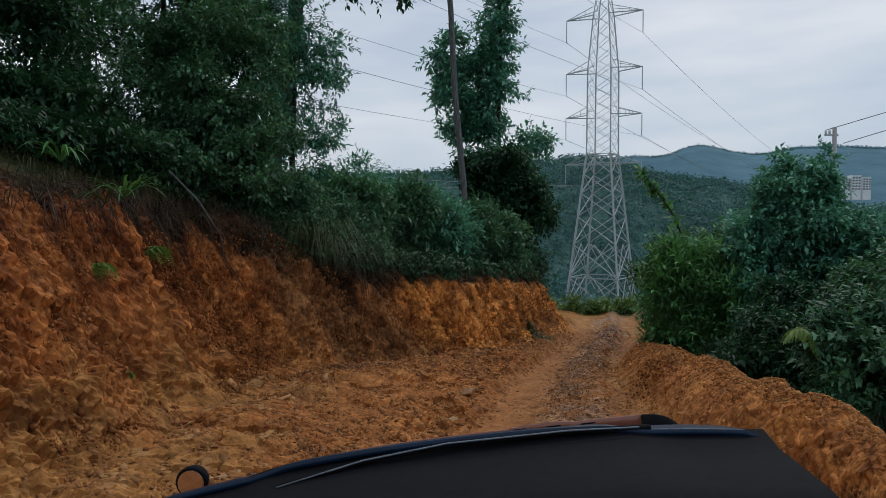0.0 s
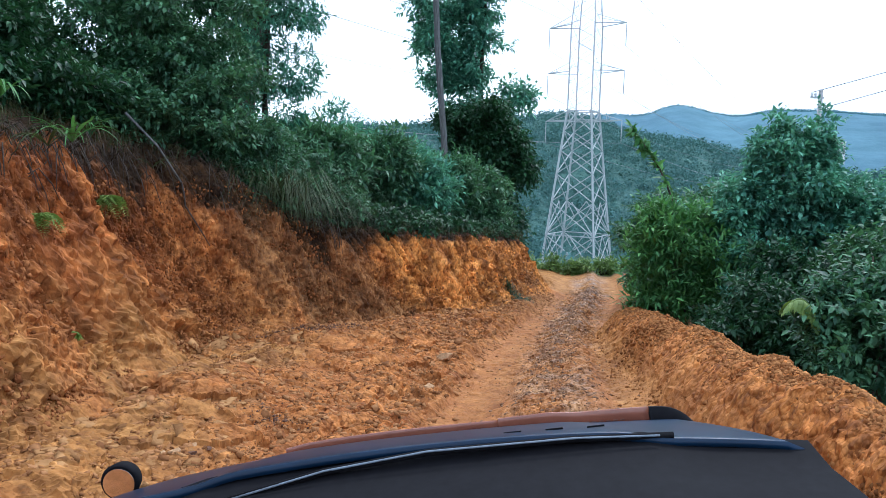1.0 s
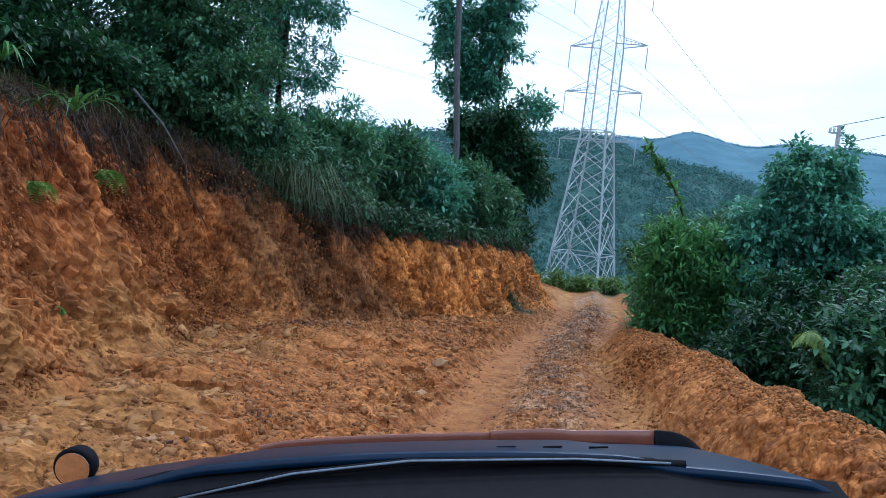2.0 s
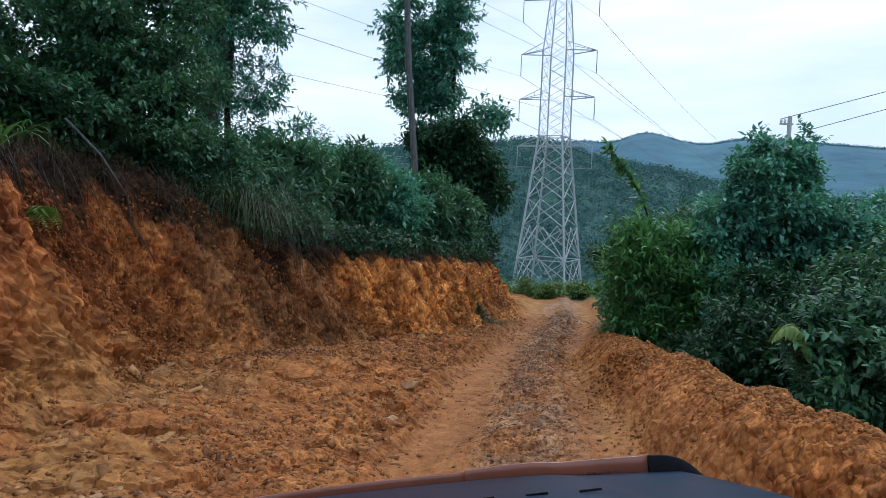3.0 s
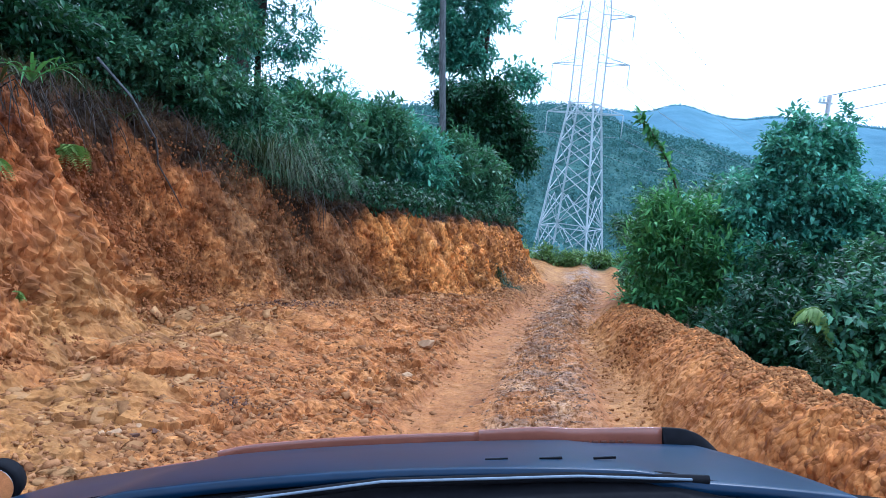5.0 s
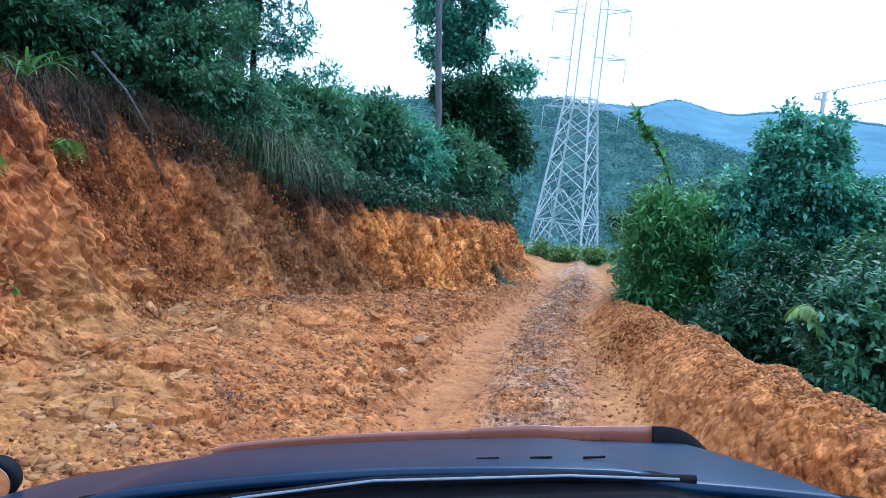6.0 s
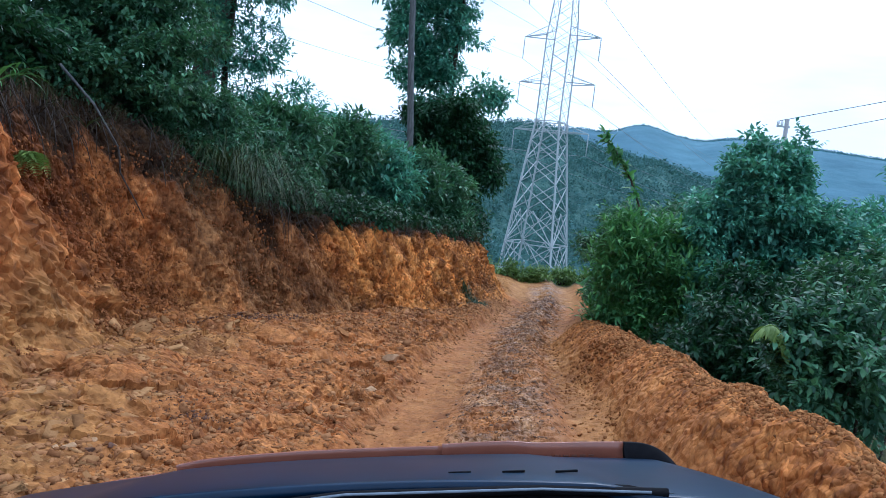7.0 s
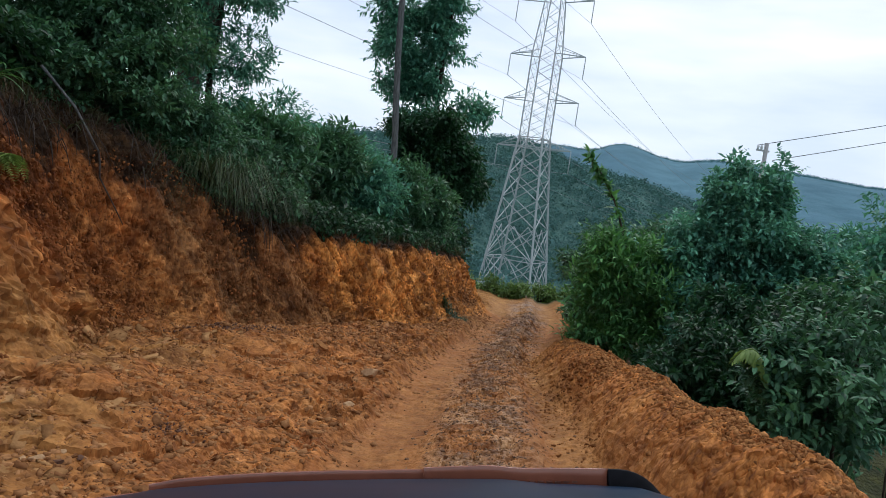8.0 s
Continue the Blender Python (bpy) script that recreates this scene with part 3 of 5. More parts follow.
# ---- plants ----
def leaves_mesh(name, pos, way, up, length, width, fine):
    """Folded leaves: pos, way (along the leaf) and up are (n, 3); length and width (n,)."""
    way = way / np.linalg.norm(way, axis=1, keepdims=True)
    side = np.cross(way, up)
    side = side / np.maximum(np.linalg.norm(side, axis=1, keepdims=True), 1e-6)
    nor = np.cross(side, way)
    L, W = length[:, None], width[:, None]
    n = len(pos)
    if fine:
        rows = [pos, pos + way * L * 0.3 - side * W * 0.48 + nor * W * 0.16, pos + way * L * 0.3 + side * W * 0.48 + nor * W * 0.16,
                pos + way * L * 0.68 - side * W * 0.36 + nor * W * 0.05 - nor * L * 0.05, pos + way * L * 0.68 + side * W * 0.36 + nor * W * 0.05 - nor * L * 0.05,
                pos + way * L - nor * L * 0.2, pos + way * L * 0.3 - nor * W * 0.02, pos + way * L * 0.68 - nor * L * 0.07]
        tri = np.array([(0, 1, 6), (0, 6, 2), (1, 3, 7), (1, 7, 6), (6, 7, 4), (6, 4, 2), (3, 5, 7), (7, 5, 4)])
    else:
        rows = [pos, pos + way * L * 0.45 - side * W * 0.5 + nor * W * 0.15, pos + way * L - nor * L * 0.15, pos + way * L * 0.45 + side * W * 0.5 + nor * W * 0.15]
        tri = np.array([(0, 1, 2), (0, 2, 3)])
    k = len(rows)
    verts = np.stack(rows, 1).reshape(-1, 3)
    faces = (np.arange(n)[:, None, None] * k + tri[None]).reshape(-1, 3)
    return mesh_of(name, verts, faces)


def crown_mesh(rng, blobs, twigs, per, size, slim=0.42, droop=0.1, fine=False, spread=0.28):
    """Leaves on many small twigs that fill the blobs: (x, y, z, rx, ry, rz, share)."""
    share = np.array([b[6] if len(b) > 6 else 1.0 for b in blobs])
    pick = rng.choice(len(blobs), twigs, p=share / share.sum())
    c = np.array([b[:3] for b in blobs])[pick]
    r = np.array([b[3:6] for b in blobs])[pick]
    sub_n = 17
    w = rng.normal(size=(len(blobs), sub_n, 3))
    w /= np.linalg.norm(w, axis=2, keepdims=True)
    w *= rng.uniform(0.45, 1.0, (len(blobs), sub_n, 1))
    spray = rng.integers(0, sub_n, twigs)
    v = rng.normal(size=(twigs, 3))
    v /= np.linalg.norm(v, axis=1, keepdims=True)
    rad = rng.uniform(0.1, 1.0, twigs) ** 0.5
    p = c + r * w[pick, spray] + v * np.array([1, 1, 0.6]) * (r * 0.28) * rad[:, None]
    v = v * 0.6 + w[pick, spray] * 0.6
    out = v * np.array([1, 1, 0.6]) + rng.normal(size=(twigs, 3)) * 0.5
    out[:, 2] += 0.35
    out /= np.linalg.norm(out, axis=1, keepdims=True)
    tl = size * rng.uniform(1.4, 3.0, twigs)
    n = twigs * per
    ti = np.repeat(np.arange(twigs), per)
    along = np.tile(np.linspace(0.15, 1.0, per), twigs)
    pos = p[ti] + out[ti] * (tl[ti] * along)[:, None]
    jit = rng.normal(size=(n, 3))
    jit -= out[ti] * (jit * out[ti]).sum(1, keepdims=True)
    jit /= np.linalg.norm(jit, axis=1, keepdims=True) + 1e-6
    way = out[ti] * (0.25 + 0.6 * along[:, None]) + jit * 0.9
    way[:, 2] -= droop + 0.2 * rng.random(n)
    up = np.array([0, 0, 1.0]) + rng.normal(size=(n, 3)) * spread
    length = size * rng.uniform(0.6, 1.25, n)
    return leaves_mesh("crown", pos, way, up, length, length * slim * rng.uniform(0.8, 1.2, n), fine)


def limb_mesh(rng, a, b, r0, r1, wob=0.1, sides=7, steps=7):
    bm = bmesh.new()
    a, b = Vector(a), Vector(b)
    pts, rad = [], []
    for i in range(steps + 1):
        t = i / steps
        j = Vector(rng.normal(size=3)) * wob * (0 < i < steps)
        pts.append(a.lerp(b, t) + j)
        rad.append(r0 + (r1 - r0) * t)
    tube(bm, pts, rad, sides)
    return bm


def plant(name, label, x, y, blobs, twigs, per, size, leaf, stems=5, trunk=None, seed=1, category="shrub", bark=None, group="", world_z=False, **kw):
    """A shrub or tree at (x, y): its stems or trunk, its limbs and its crown; blobs are relative to the base."""
    rng = np.random.default_rng(seed)
    z = on_ground(x, y) - 0.05
    root = tagged(new(name), label, category, group)
    root.location = (x, y, z)
    if world_z:
        blobs = [(b[0] - x, b[1] - y, b[2] - z, *b[3:]) for b in blobs]
    bark = bark or BARK
    if trunk:
        h, r = trunk[:2]
        lean = trunk[2] if len(trunk) > 2 else (0, 0)
        part("trunk", limb_mesh(rng, (0, 0, 0), (lean[0], lean[1], h), r, r * 0.35, r * 0.25, 10, 10), bark, root)
        for b in blobs:
            t = min(max((b[2] - b[5] * 0.6) / h, 0.15), 0.95)
            part("limb", limb_mesh(rng, (lean[0] * t, lean[1] * t, h * t), b[:3], r * 0.4 * (1.1 - t), 0.012, 0.06, 6, 6), bark, root)
    else:
        for k in range(stems):
            b = blobs[k % len(blobs)]
            e = np.array(b[:3]) + rng.normal(size=3) * np.array(b[3:6]) * 0.45
            s = rng.normal(size=2) * 0.08
            part("stem", limb_mesh(rng, (s[0], s[1], -0.03), tuple(e), 0.022, 0.006, 0.03, 5, 6), bark, root)
    part("crown", crown_mesh(rng, blobs, twigs, per, size, **kw), leaf, root)
    return root


def blades_mesh(rng, n, x0, x1, y0, y1, length, width, hang, where=None, lean=(0, 0), spread=0.5):
    """Grass blades in three bends, scattered over a stretch of the plan and standing on the ground."""
    x, y = rng.uniform(x0, x1, n), rng.uniform(y0, y1, n)
    if where is not None:
        k = where(x, y)
        x, y = x[k], y[k]
    n = len(x)
    z = height(x, y, True) - 0.01
    a = rng.uniform(0, 2 * math.pi, n)
    L = length * rng.uniform(0.5, 1.2, n)
    sp = spread * rng.uniform(0.3, 1.4, n)
    dx, dy = np.cos(a) * sp + lean[0], np.sin(a) * sp + lean[1]
    sx, sy = -np.sin(a) * width, np.cos(a) * width
    rows = []
    for t, up, w in ((0, 0, 1.0), (0.4, 0.42, 0.9), (0.75, 0.62, 0.6), (1.0, 0.62 - hang, 0.08)):
        px, py, pz = x + dx * L * t ** 1.5, y + dy * L * t ** 1.5, z + L * up * rng.uniform(0.8, 1.2, n)
        rows += [np.stack([px - sx * w, py - sy * w, pz], -1), np.stack([px + sx * w, py + sy * w, pz], -1)]
    quad = np.array([(0, 1, 3, 2), (2, 3, 5, 4), (4, 5, 7, 6)])
    verts = np.stack(rows, 1).reshape(-1, 3)
    return mesh_of("grass", verts, (np.arange(n)[:, None, None] * 8 + quad[None]).reshape(-1, 4))


# shrubs and trees on the bank
plant("shrub", "dense dark green shrub overhanging the earth bank", -3.2, 8.3,
      [(-2.95, 8.0, 2.9, 0.95, 0.8, 0.85, 2), (-2.45, 7.9, 2.5, 0.55, 0.6, 0.45, 1.2), (-3.7, 8.2, 3.5, 0.95, 0.9, 0.9, 2), (-2.6, 8.3, 3.75, 0.75, 0.8, 0.75, 1.2), (-3.1, 7.4, 2.5, 0.6, 0.5, 0.4, 1), (-3.2, 8.4, 4.7, 0.9, 0.8, 0.7, 1)],
      5600, 9, 0.072, LEAF, seed=11, slim=0.5, world_z=True)
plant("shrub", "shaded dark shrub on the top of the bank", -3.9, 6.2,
      [(-3.7, 6.2, 2.75, 0.6, 0.7, 0.5), (-4.2, 6.3, 3.4, 0.8, 0.9, 0.8), (-3.3, 6.5, 2.5, 0.4, 0.5, 0.35), (-4.6, 6.0, 4.2, 0.9, 0.9, 0.7)], 2600, 9, 0.09, LEAF_DARK_SHADE, seed=12, world_z=True)
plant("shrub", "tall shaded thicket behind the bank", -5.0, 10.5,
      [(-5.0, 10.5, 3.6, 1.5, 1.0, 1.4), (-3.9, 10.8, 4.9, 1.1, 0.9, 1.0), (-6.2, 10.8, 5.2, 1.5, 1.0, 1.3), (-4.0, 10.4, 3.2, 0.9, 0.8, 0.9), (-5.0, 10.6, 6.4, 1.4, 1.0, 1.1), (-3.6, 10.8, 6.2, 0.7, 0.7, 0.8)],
      4400, 8, 0.10, LEAF_DARK_SHADE, seed=13, world_z=True)
plant("shrub", "dark scrub below the light trees", -2.4, 10.6,
      [(-2.6, 10.6, 1.9, 0.7, 0.6, 0.6), (-1.9, 10.8, 1.7, 0.5, 0.6, 0.5), (-3.3, 10.8, 2.3, 0.8, 0.7, 0.7)], 1300, 8, 0.11, LEAF, seed=14, world_z=True)
for i, (x, y, s, dx) in enumerate(((-1.35, 9.8, 0.72, 0.1), (-0.75, 10.6, 0.76, -0.15), (-0.15, 11.4, 0.76, 0.2), (0.45, 12.0, 0.72, -0.05), (1.0, 12.7, 0.66, 0.1), (-1.4, 11.9, 0.74, 0.0), (-0.3, 13.2, 0.76, 0.1))):
    plant("shrub", "green leafy shrub along the top of the bank", x, y,
          [(dx, 0, 0.50 * s, 0.60 * s, 0.5, 0.5 * s, 1.2), (0.25, 0.1, 0.95 * s, 0.42 * s, 0.45, 0.40 * s), (-0.3 + dx, 0, 1.0 * s, 0.42 * s, 0.4, 0.38 * s), (0.1 - dx, 0, 1.35 * s, 0.2, 0.2, 0.28 * s, 0.35)],
          1150, 8, 0.125, (LEAF, LEAF, LEAF_HAZED)[i % 3], seed=20 + i, group="shrubs on the bank", slim=0.32, droop=-0.15)
plant("sapling", "thin sapling with upright leafy shoots on the bank", -1.35, 13.2,
      [(-1.35, 13.2, 2.0, 0.4, 0.4, 0.5, 1), (-1.5, 13.2, 2.75, 0.16, 0.16, 0.35, 0.5), (-1.15, 13.2, 2.5, 0.16, 0.16, 0.3, 0.4), (-0.9, 13.2, 2.4, 0.15, 0.15, 0.25, 0.3)], 300, 8, 0.12, LEAF_HAZED, seed=31, category="sapling", slim=0.3, world_z=True)
plant("tree", "slender tree with light airy foliage behind the bank", -2.9, 13.5,
      [(-2.7, 13.5, 3.0, 0.65, 0.6, 0.5), (-2.3, 13.4, 3.7, 0.55, 0.55, 0.5), (-2.8, 13.5, 4.5, 0.7, 0.6, 0.6), (-2.2, 13.5, 4.9, 0.4, 0.4, 0.4, 0.6), (-2.9, 13.5, 5.7, 0.8, 0.7, 0.6), (-2.2, 13.4, 2.5, 0.4, 0.4, 0.4, 0.6), (-3.3, 13.5, 3.8, 0.6, 0.6, 0.6), (-2.5, 13.4, 5.3, 0.6, 0.6, 0.5), (-2.7, 13.4, 6.6, 0.7, 0.6, 0.6)],
      1500, 8, 0.115, LEAF_HAZED, trunk=(6.5, 0.07), seed=41, category="tree", slim=0.34, world_z=True)
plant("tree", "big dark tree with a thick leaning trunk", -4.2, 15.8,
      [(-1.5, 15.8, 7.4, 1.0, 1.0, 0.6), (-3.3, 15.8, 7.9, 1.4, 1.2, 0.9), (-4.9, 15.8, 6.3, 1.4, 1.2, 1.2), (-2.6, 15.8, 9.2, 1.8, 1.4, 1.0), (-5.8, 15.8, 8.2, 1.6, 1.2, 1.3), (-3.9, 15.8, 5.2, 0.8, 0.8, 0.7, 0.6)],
      2600, 8, 0.16, LEAF_DARK_SHADE, trunk=(9.0, 0.30, (1.4, 0)), seed=42, category="tree", world_z=True)
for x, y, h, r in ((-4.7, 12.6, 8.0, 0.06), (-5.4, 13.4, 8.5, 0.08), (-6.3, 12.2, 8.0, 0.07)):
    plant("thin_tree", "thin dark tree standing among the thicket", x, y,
          [(x + 0.2, y, 6.8, 0.9, 0.8, 0.8), (x - 0.3, y, 8.2, 0.9, 0.8, 0.8), (x, y, 5.2, 0.5, 0.5, 0.5, 0.5)], 520, 8, 0.14, LEAF_DARK_SHADE, trunk=(h, r), seed=int(100 + x * 10), category="tree", group="thin trees", world_z=True)
# the tall trees near the end of the road
plant("tall_tree", "tall slim tree with dark layered foliage", 1.75, 20.5,
      [(0.25, 20.5, 6.5, 0.5, 0.6, 0.65, 1.2), (0.3, 20.5, 5.4, 0.6, 0.6, 0.5, 1.2), (0.75, 20.5, 4.4, 0.55, 0.6, 0.42), (1.6, 20.5, 3.5, 0.85, 0.7, 0.45), (1.55, 20.5, 4.6, 0.6, 0.6, 0.4), (1.7, 20.5, 5.6, 0.55, 0.55, 0.4),
       (1.75, 20.5, 6.6, 0.5, 0.5, 0.42), (1.6, 20.5, 7.6, 0.55, 0.5, 0.45), (1.75, 20.5, 8.7, 0.55, 0.5, 0.5), (1.65, 20.5, 9.8, 0.5, 0.5, 0.5), (2.75, 20.5, 4.1, 0.42, 0.45, 0.3, 0.7), (0.95, 20.5, 6.2, 0.4, 0.4, 0.3, 0.5), (1.0, 20.5, 5.1, 0.4, 0.4, 0.3, 0.5)],
      3000, 8, 0.16, LEAF_HAZED, trunk=(12.5, 0.10), seed=51, category="tree", slim=0.45, world_z=True)
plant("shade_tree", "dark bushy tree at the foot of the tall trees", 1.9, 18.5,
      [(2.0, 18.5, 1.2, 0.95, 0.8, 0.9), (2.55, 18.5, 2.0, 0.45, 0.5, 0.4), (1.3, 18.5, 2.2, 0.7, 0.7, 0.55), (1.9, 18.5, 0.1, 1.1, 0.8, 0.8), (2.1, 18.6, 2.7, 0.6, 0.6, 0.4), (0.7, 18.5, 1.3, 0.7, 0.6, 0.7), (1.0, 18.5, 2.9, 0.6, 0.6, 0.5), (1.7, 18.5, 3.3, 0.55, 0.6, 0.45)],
      3000, 8, 0.15, LEAF_DARK_SHADE, trunk=(3.2, 0.1), seed=52, category="tree", world_z=True)
rngp = np.random.default_rng(55)
bare = tagged(new("bare_trunk"), "straight bare grey tree trunk", "tree trunk")
bare.location = (0.78, 17.5, on_ground(0.78, 17.5) - 0.1)
part("trunk", limb_mesh(rngp, (0, 0, 0), (-0.85, 0, 13.0), 0.085, 0.06, 0.02, 10, 12), BARK_PALE, bare)

for i in range(15):
    g = np.random.default_rng(300 + i)
    y = 5.0 + 7.4 * i / 14 + g.uniform(-0.15, 0.15)
    x = float(bank_foot(y) - bank_wide(y)) - g.uniform(-0.05, 0.2)
    s = g.uniform(0.2, 0.38) * (1.1 if y < 7.5 else 0.7)
    x -= 0.5 if y < 7.5 else 0.2
    plant("low_plant", "low leafy plant drooping over the bank edge", x, y,
          [(0.05, 0, s * 0.55, s * 0.8, s * 0.8, s * 0.55), (0.08, -0.05, 0.05, s * 0.5, s * 0.5, s * 0.35, 0.7)], 170, 8, 0.055 + 0.03 * g.random(), LEAF_DARK_SHADE, stems=3, seed=320 + i, category="plant", group="plants on the bank edge", droop=0.4, slim=0.45)

# shrubs beyond the berm
plant("shrub", "bright green broad-leaved shrub beside the berm", 3.0, 8.3,
      [(3.2, 8.3, 0.75, 0.45, 0.45, 0.55, 1.4), (3.15, 8.3, 1.3, 0.26, 0.3, 0.3), (2.95, 8.2, 0.95, 0.25, 0.3, 0.35), (2.95, 8.3, 0.4, 0.25, 0.3, 0.3), (3.6, 8.1, 0.7, 0.3, 0.4, 0.45)], 1300, 9, 0.115, LEAF_LIGHT, seed=61, slim=0.26, droop=-0.35, fine=True, world_z=True)
plant("shrub", "large dense dark green shrub beyond the berm", 4.6, 8.3,
      [(4.55, 8.2, 0.9, 0.75, 0.7, 0.8, 2), (4.5, 8.2, 1.75, 0.5, 0.5, 0.45, 1.2), (4.2, 8.2, 2.25, 0.16, 0.2, 0.25, 0.35), (4.5, 8.2, 2.3, 0.25, 0.25, 0.2, 0.4), (4.75, 8.2, 2.2, 0.22, 0.2, 0.25, 0.4), (4.85, 8.15, 2.6, 0.06, 0.06, 0.2, 0.08), (5.3, 8.0, 1.2, 0.55, 0.6, 0.6), (4.0, 7.7, 0.75, 0.45, 0.5, 0.5), (4.2, 7.4, 0.2, 0.8, 0.5, 0.55), (3.95, 8.4, 1.3, 0.4, 0.4, 0.4, 0.9), (3.6, 8.9, 1.15, 0.4, 0.4, 0.35, 0.7), (5.15, 8.2, 1.6, 0.45, 0.45, 0.4, 0.9), (3.95, 8.3, 1.75, 0.32, 0.35, 0.3, 0.6), (5.7, 8.2, 1.1, 0.5, 0.5, 0.45, 0.8), (4.35, 8.2, 2.55, 0.07, 0.08, 0.2, 0.1), (5.9, 8.2, 0.6, 0.6, 0.6, 0.6, 0.9)],
      7400, 9, 0.08, LEAF_HAZED, seed=62, slim=0.5, world_z=True)
plant("shrub", "dark shrub at the end of the berm", 3.8, 10.8,
      [(3.75, 10.8, 0.95, 0.5, 0.6, 0.65), (4.3, 10.8, 1.1, 0.7, 0.7, 0.75), (3.75, 10.6, 0.4, 0.35, 0.5, 0.45), (5.0, 10.9, 1.3, 0.7, 0.6, 0.7)], 1900, 9, 0.10, LEAF, seed=63, world_z=True)
plant("shrub", "leafy shrub close behind the berm", 3.75, 5.1,
      [(3.5, 5.0, 0.7, 0.35, 0.45, 0.5, 1.3), (4.0, 5.5, 0.95, 0.55, 0.6, 0.6), (3.7, 5.6, 0.3, 0.5, 0.5, 0.5)], 1300, 9, 0.08, LEAF, seed=64, fine=True, slim=0.46, world_z=True)
# Takes the darker leaf material to stand for deep shade behind the berm.
plant("shrub", "dark undergrowth behind the berm", 3.7, 6.6,
      [(3.4, 6.5, 0.35, 0.45, 0.8, 0.45), (3.9, 6.8, 0.7, 0.6, 0.7, 0.6), (4.6, 6.6, 0.8, 0.7, 0.7, 0.7)], 2200, 9, 0.085, LEAF_DARK_SHADE, seed=65, world_z=True)
plant("shrub", "tall shrub further along the slope", 6.6, 8.6,
      [(6.5, 8.6, 1.3, 1.0, 0.9, 1.2), (7.3, 8.8, 1.6, 0.9, 0.9, 1.0), (6.2, 8.4, 0.3, 0.9, 0.8, 1.0)], 2000, 9, 0.11, LEAF_HAZED, seed=66, world_z=True)
plant("shrub", "tall shrub on the falling slope", 8.6, 9.8,
      [(8.4, 9.8, 1.3, 1.2, 1.0, 1.4), (9.5, 10.0, 1.5, 1.2, 1.0, 1.2)], 1700, 9, 0.13, LEAF, seed=67, world_z=True)
plant("shrub", "low scrub on the slope below the clearing", 5.9, 13.0,
      [(5.6, 13.0, 0.6, 1.0, 0.9, 0.9), (6.8, 13.2, 0.8, 1.1, 0.9, 1.0), (4.9, 13.0, 0.1, 0.7, 0.7, 0.7)], 1500, 9, 0.13, LEAF, seed=69, world_z=True)
def build_shoot():
    """One long leaning stem with leaves along it."""
    g = np.random.default_rng(68)
    root = tagged(new("shoot"), "long leaning leafy shoot above the shrubs", "shoot")
    root.location = (3.4, 8.75, on_ground(3.4, 8.75))
    z = root.location.z
    pts = np.array([(0, 0, -0.05), (-0.1, -0.05, 1.5 - z), (-0.38, -0.12, 2.03 - z), (-0.6, -0.15, 2.32 - z), (-0.8, -0.15, 2.56 - z)])
    bm = bmesh.new()
    tube(bm, [tuple(p) for p in pts], [0.016, 0.014, 0.011, 0.008, 0.003], 6)
    part("stem", bm, BARK, root)
    t = np.sort(g.uniform(1.6, 4.0, 130))
    pos = np.stack([np.interp(t, range(5), pts[:, k]) for k in range(3)], -1)
    way = g.normal(size=(130, 3)) + np.array([-0.3, 0, 0.1])
    L = g.uniform(0.09, 0.17, 130)
    part("leaves", leaves_mesh("leaves", pos, way, np.tile([0, 0, 1.0], (130, 1)) + g.normal(size=(130, 3)) * 0.3, L, L * 0.42, True), LEAF_LIGHT, root)


build_shoot()


def fern(name, label, x, y, z, fronds, length, mat, seed, width=0.28):
    """A tuft of arching fronds, each a midrib with two rows of leaflets."""
    g = np.random.default_rng(seed)
    root = tagged(new(name), label, "fern")
    root.location = (x, y, z)
    for k in range(fronds):
        a = g.uniform(-1.9, 0.5)
        L = length * g.uniform(0.7, 1.15)
        t = np.linspace(0.05, 1, 22)
        out = np.stack([np.cos(a) * t * L * 0.8, np.sin(a) * t * L * 0.8, L * (0.42 * t - 1.05 * t ** 2)], -1)
        side = np.array([-np.sin(a), np.cos(a), 0])
        pos = np.concatenate([out, out])
        sg = np.repeat([1.0, -1.0], 22)[:, None]
        way = side * sg + np.array([np.cos(a), np.sin(a), -0.35]) * 0.5 + g.normal(size=(44, 3)) * 0.08
        ll = np.tile(np.sin(np.pi * (t * 0.8 + 0.2)), 2) * L * width + 0.01
        part("frond", leaves_mesh("frond", pos, way, np.tile([0, 0, 1.0], (44, 1)), ll, ll * 0.3, False), mat, root)
    return root


def rooted(x, y):
    return float(surface(np.array([x]), np.array([y]))[0]) - 0.01


def strap_plant(x, y, z, n, length, mat, seed):
    """A tuft of long strap-shaped leaves."""
    g = np.random.default_rng(seed)
    root = tagged(new("strap_leaf_plant"), "tuft of long strap-shaped leaves on the bank", "plant", "strap-leaved plants")
    root.location = (x, y, z)
    for k in range(n):
        a = g.uniform(-3.0, 0.8)
        L = length * g.uniform(0.6, 1.2)
        bend = g.uniform(0.9, 1.7)
        V, F = [], []
        for i in range(8):
            t = i / 7
            c = np.array([np.cos(a) * t * L * 0.75, np.sin(a) * t * L * 0.75, L * (0.9 * t - bend * 0.62 * t * t)])
            w = 0.010 * L / 0.5 * (np.sin(np.pi * (0.12 + 0.87 * t)) + 0.05)
            s = np.array([-np.sin(a), np.cos(a), 0]) * w
            V += [c - s, c + np.array([0, 0, -w * 0.4]), c + s]
            if i:
                q = 3 * i
                F += [(q - 3, q - 2, q + 1, q), (q - 2, q - 1, q + 2, q + 1)]
        part("leaf", mesh_of("leaf", np.array(V), np.array(F), True), mat, root)
    return root


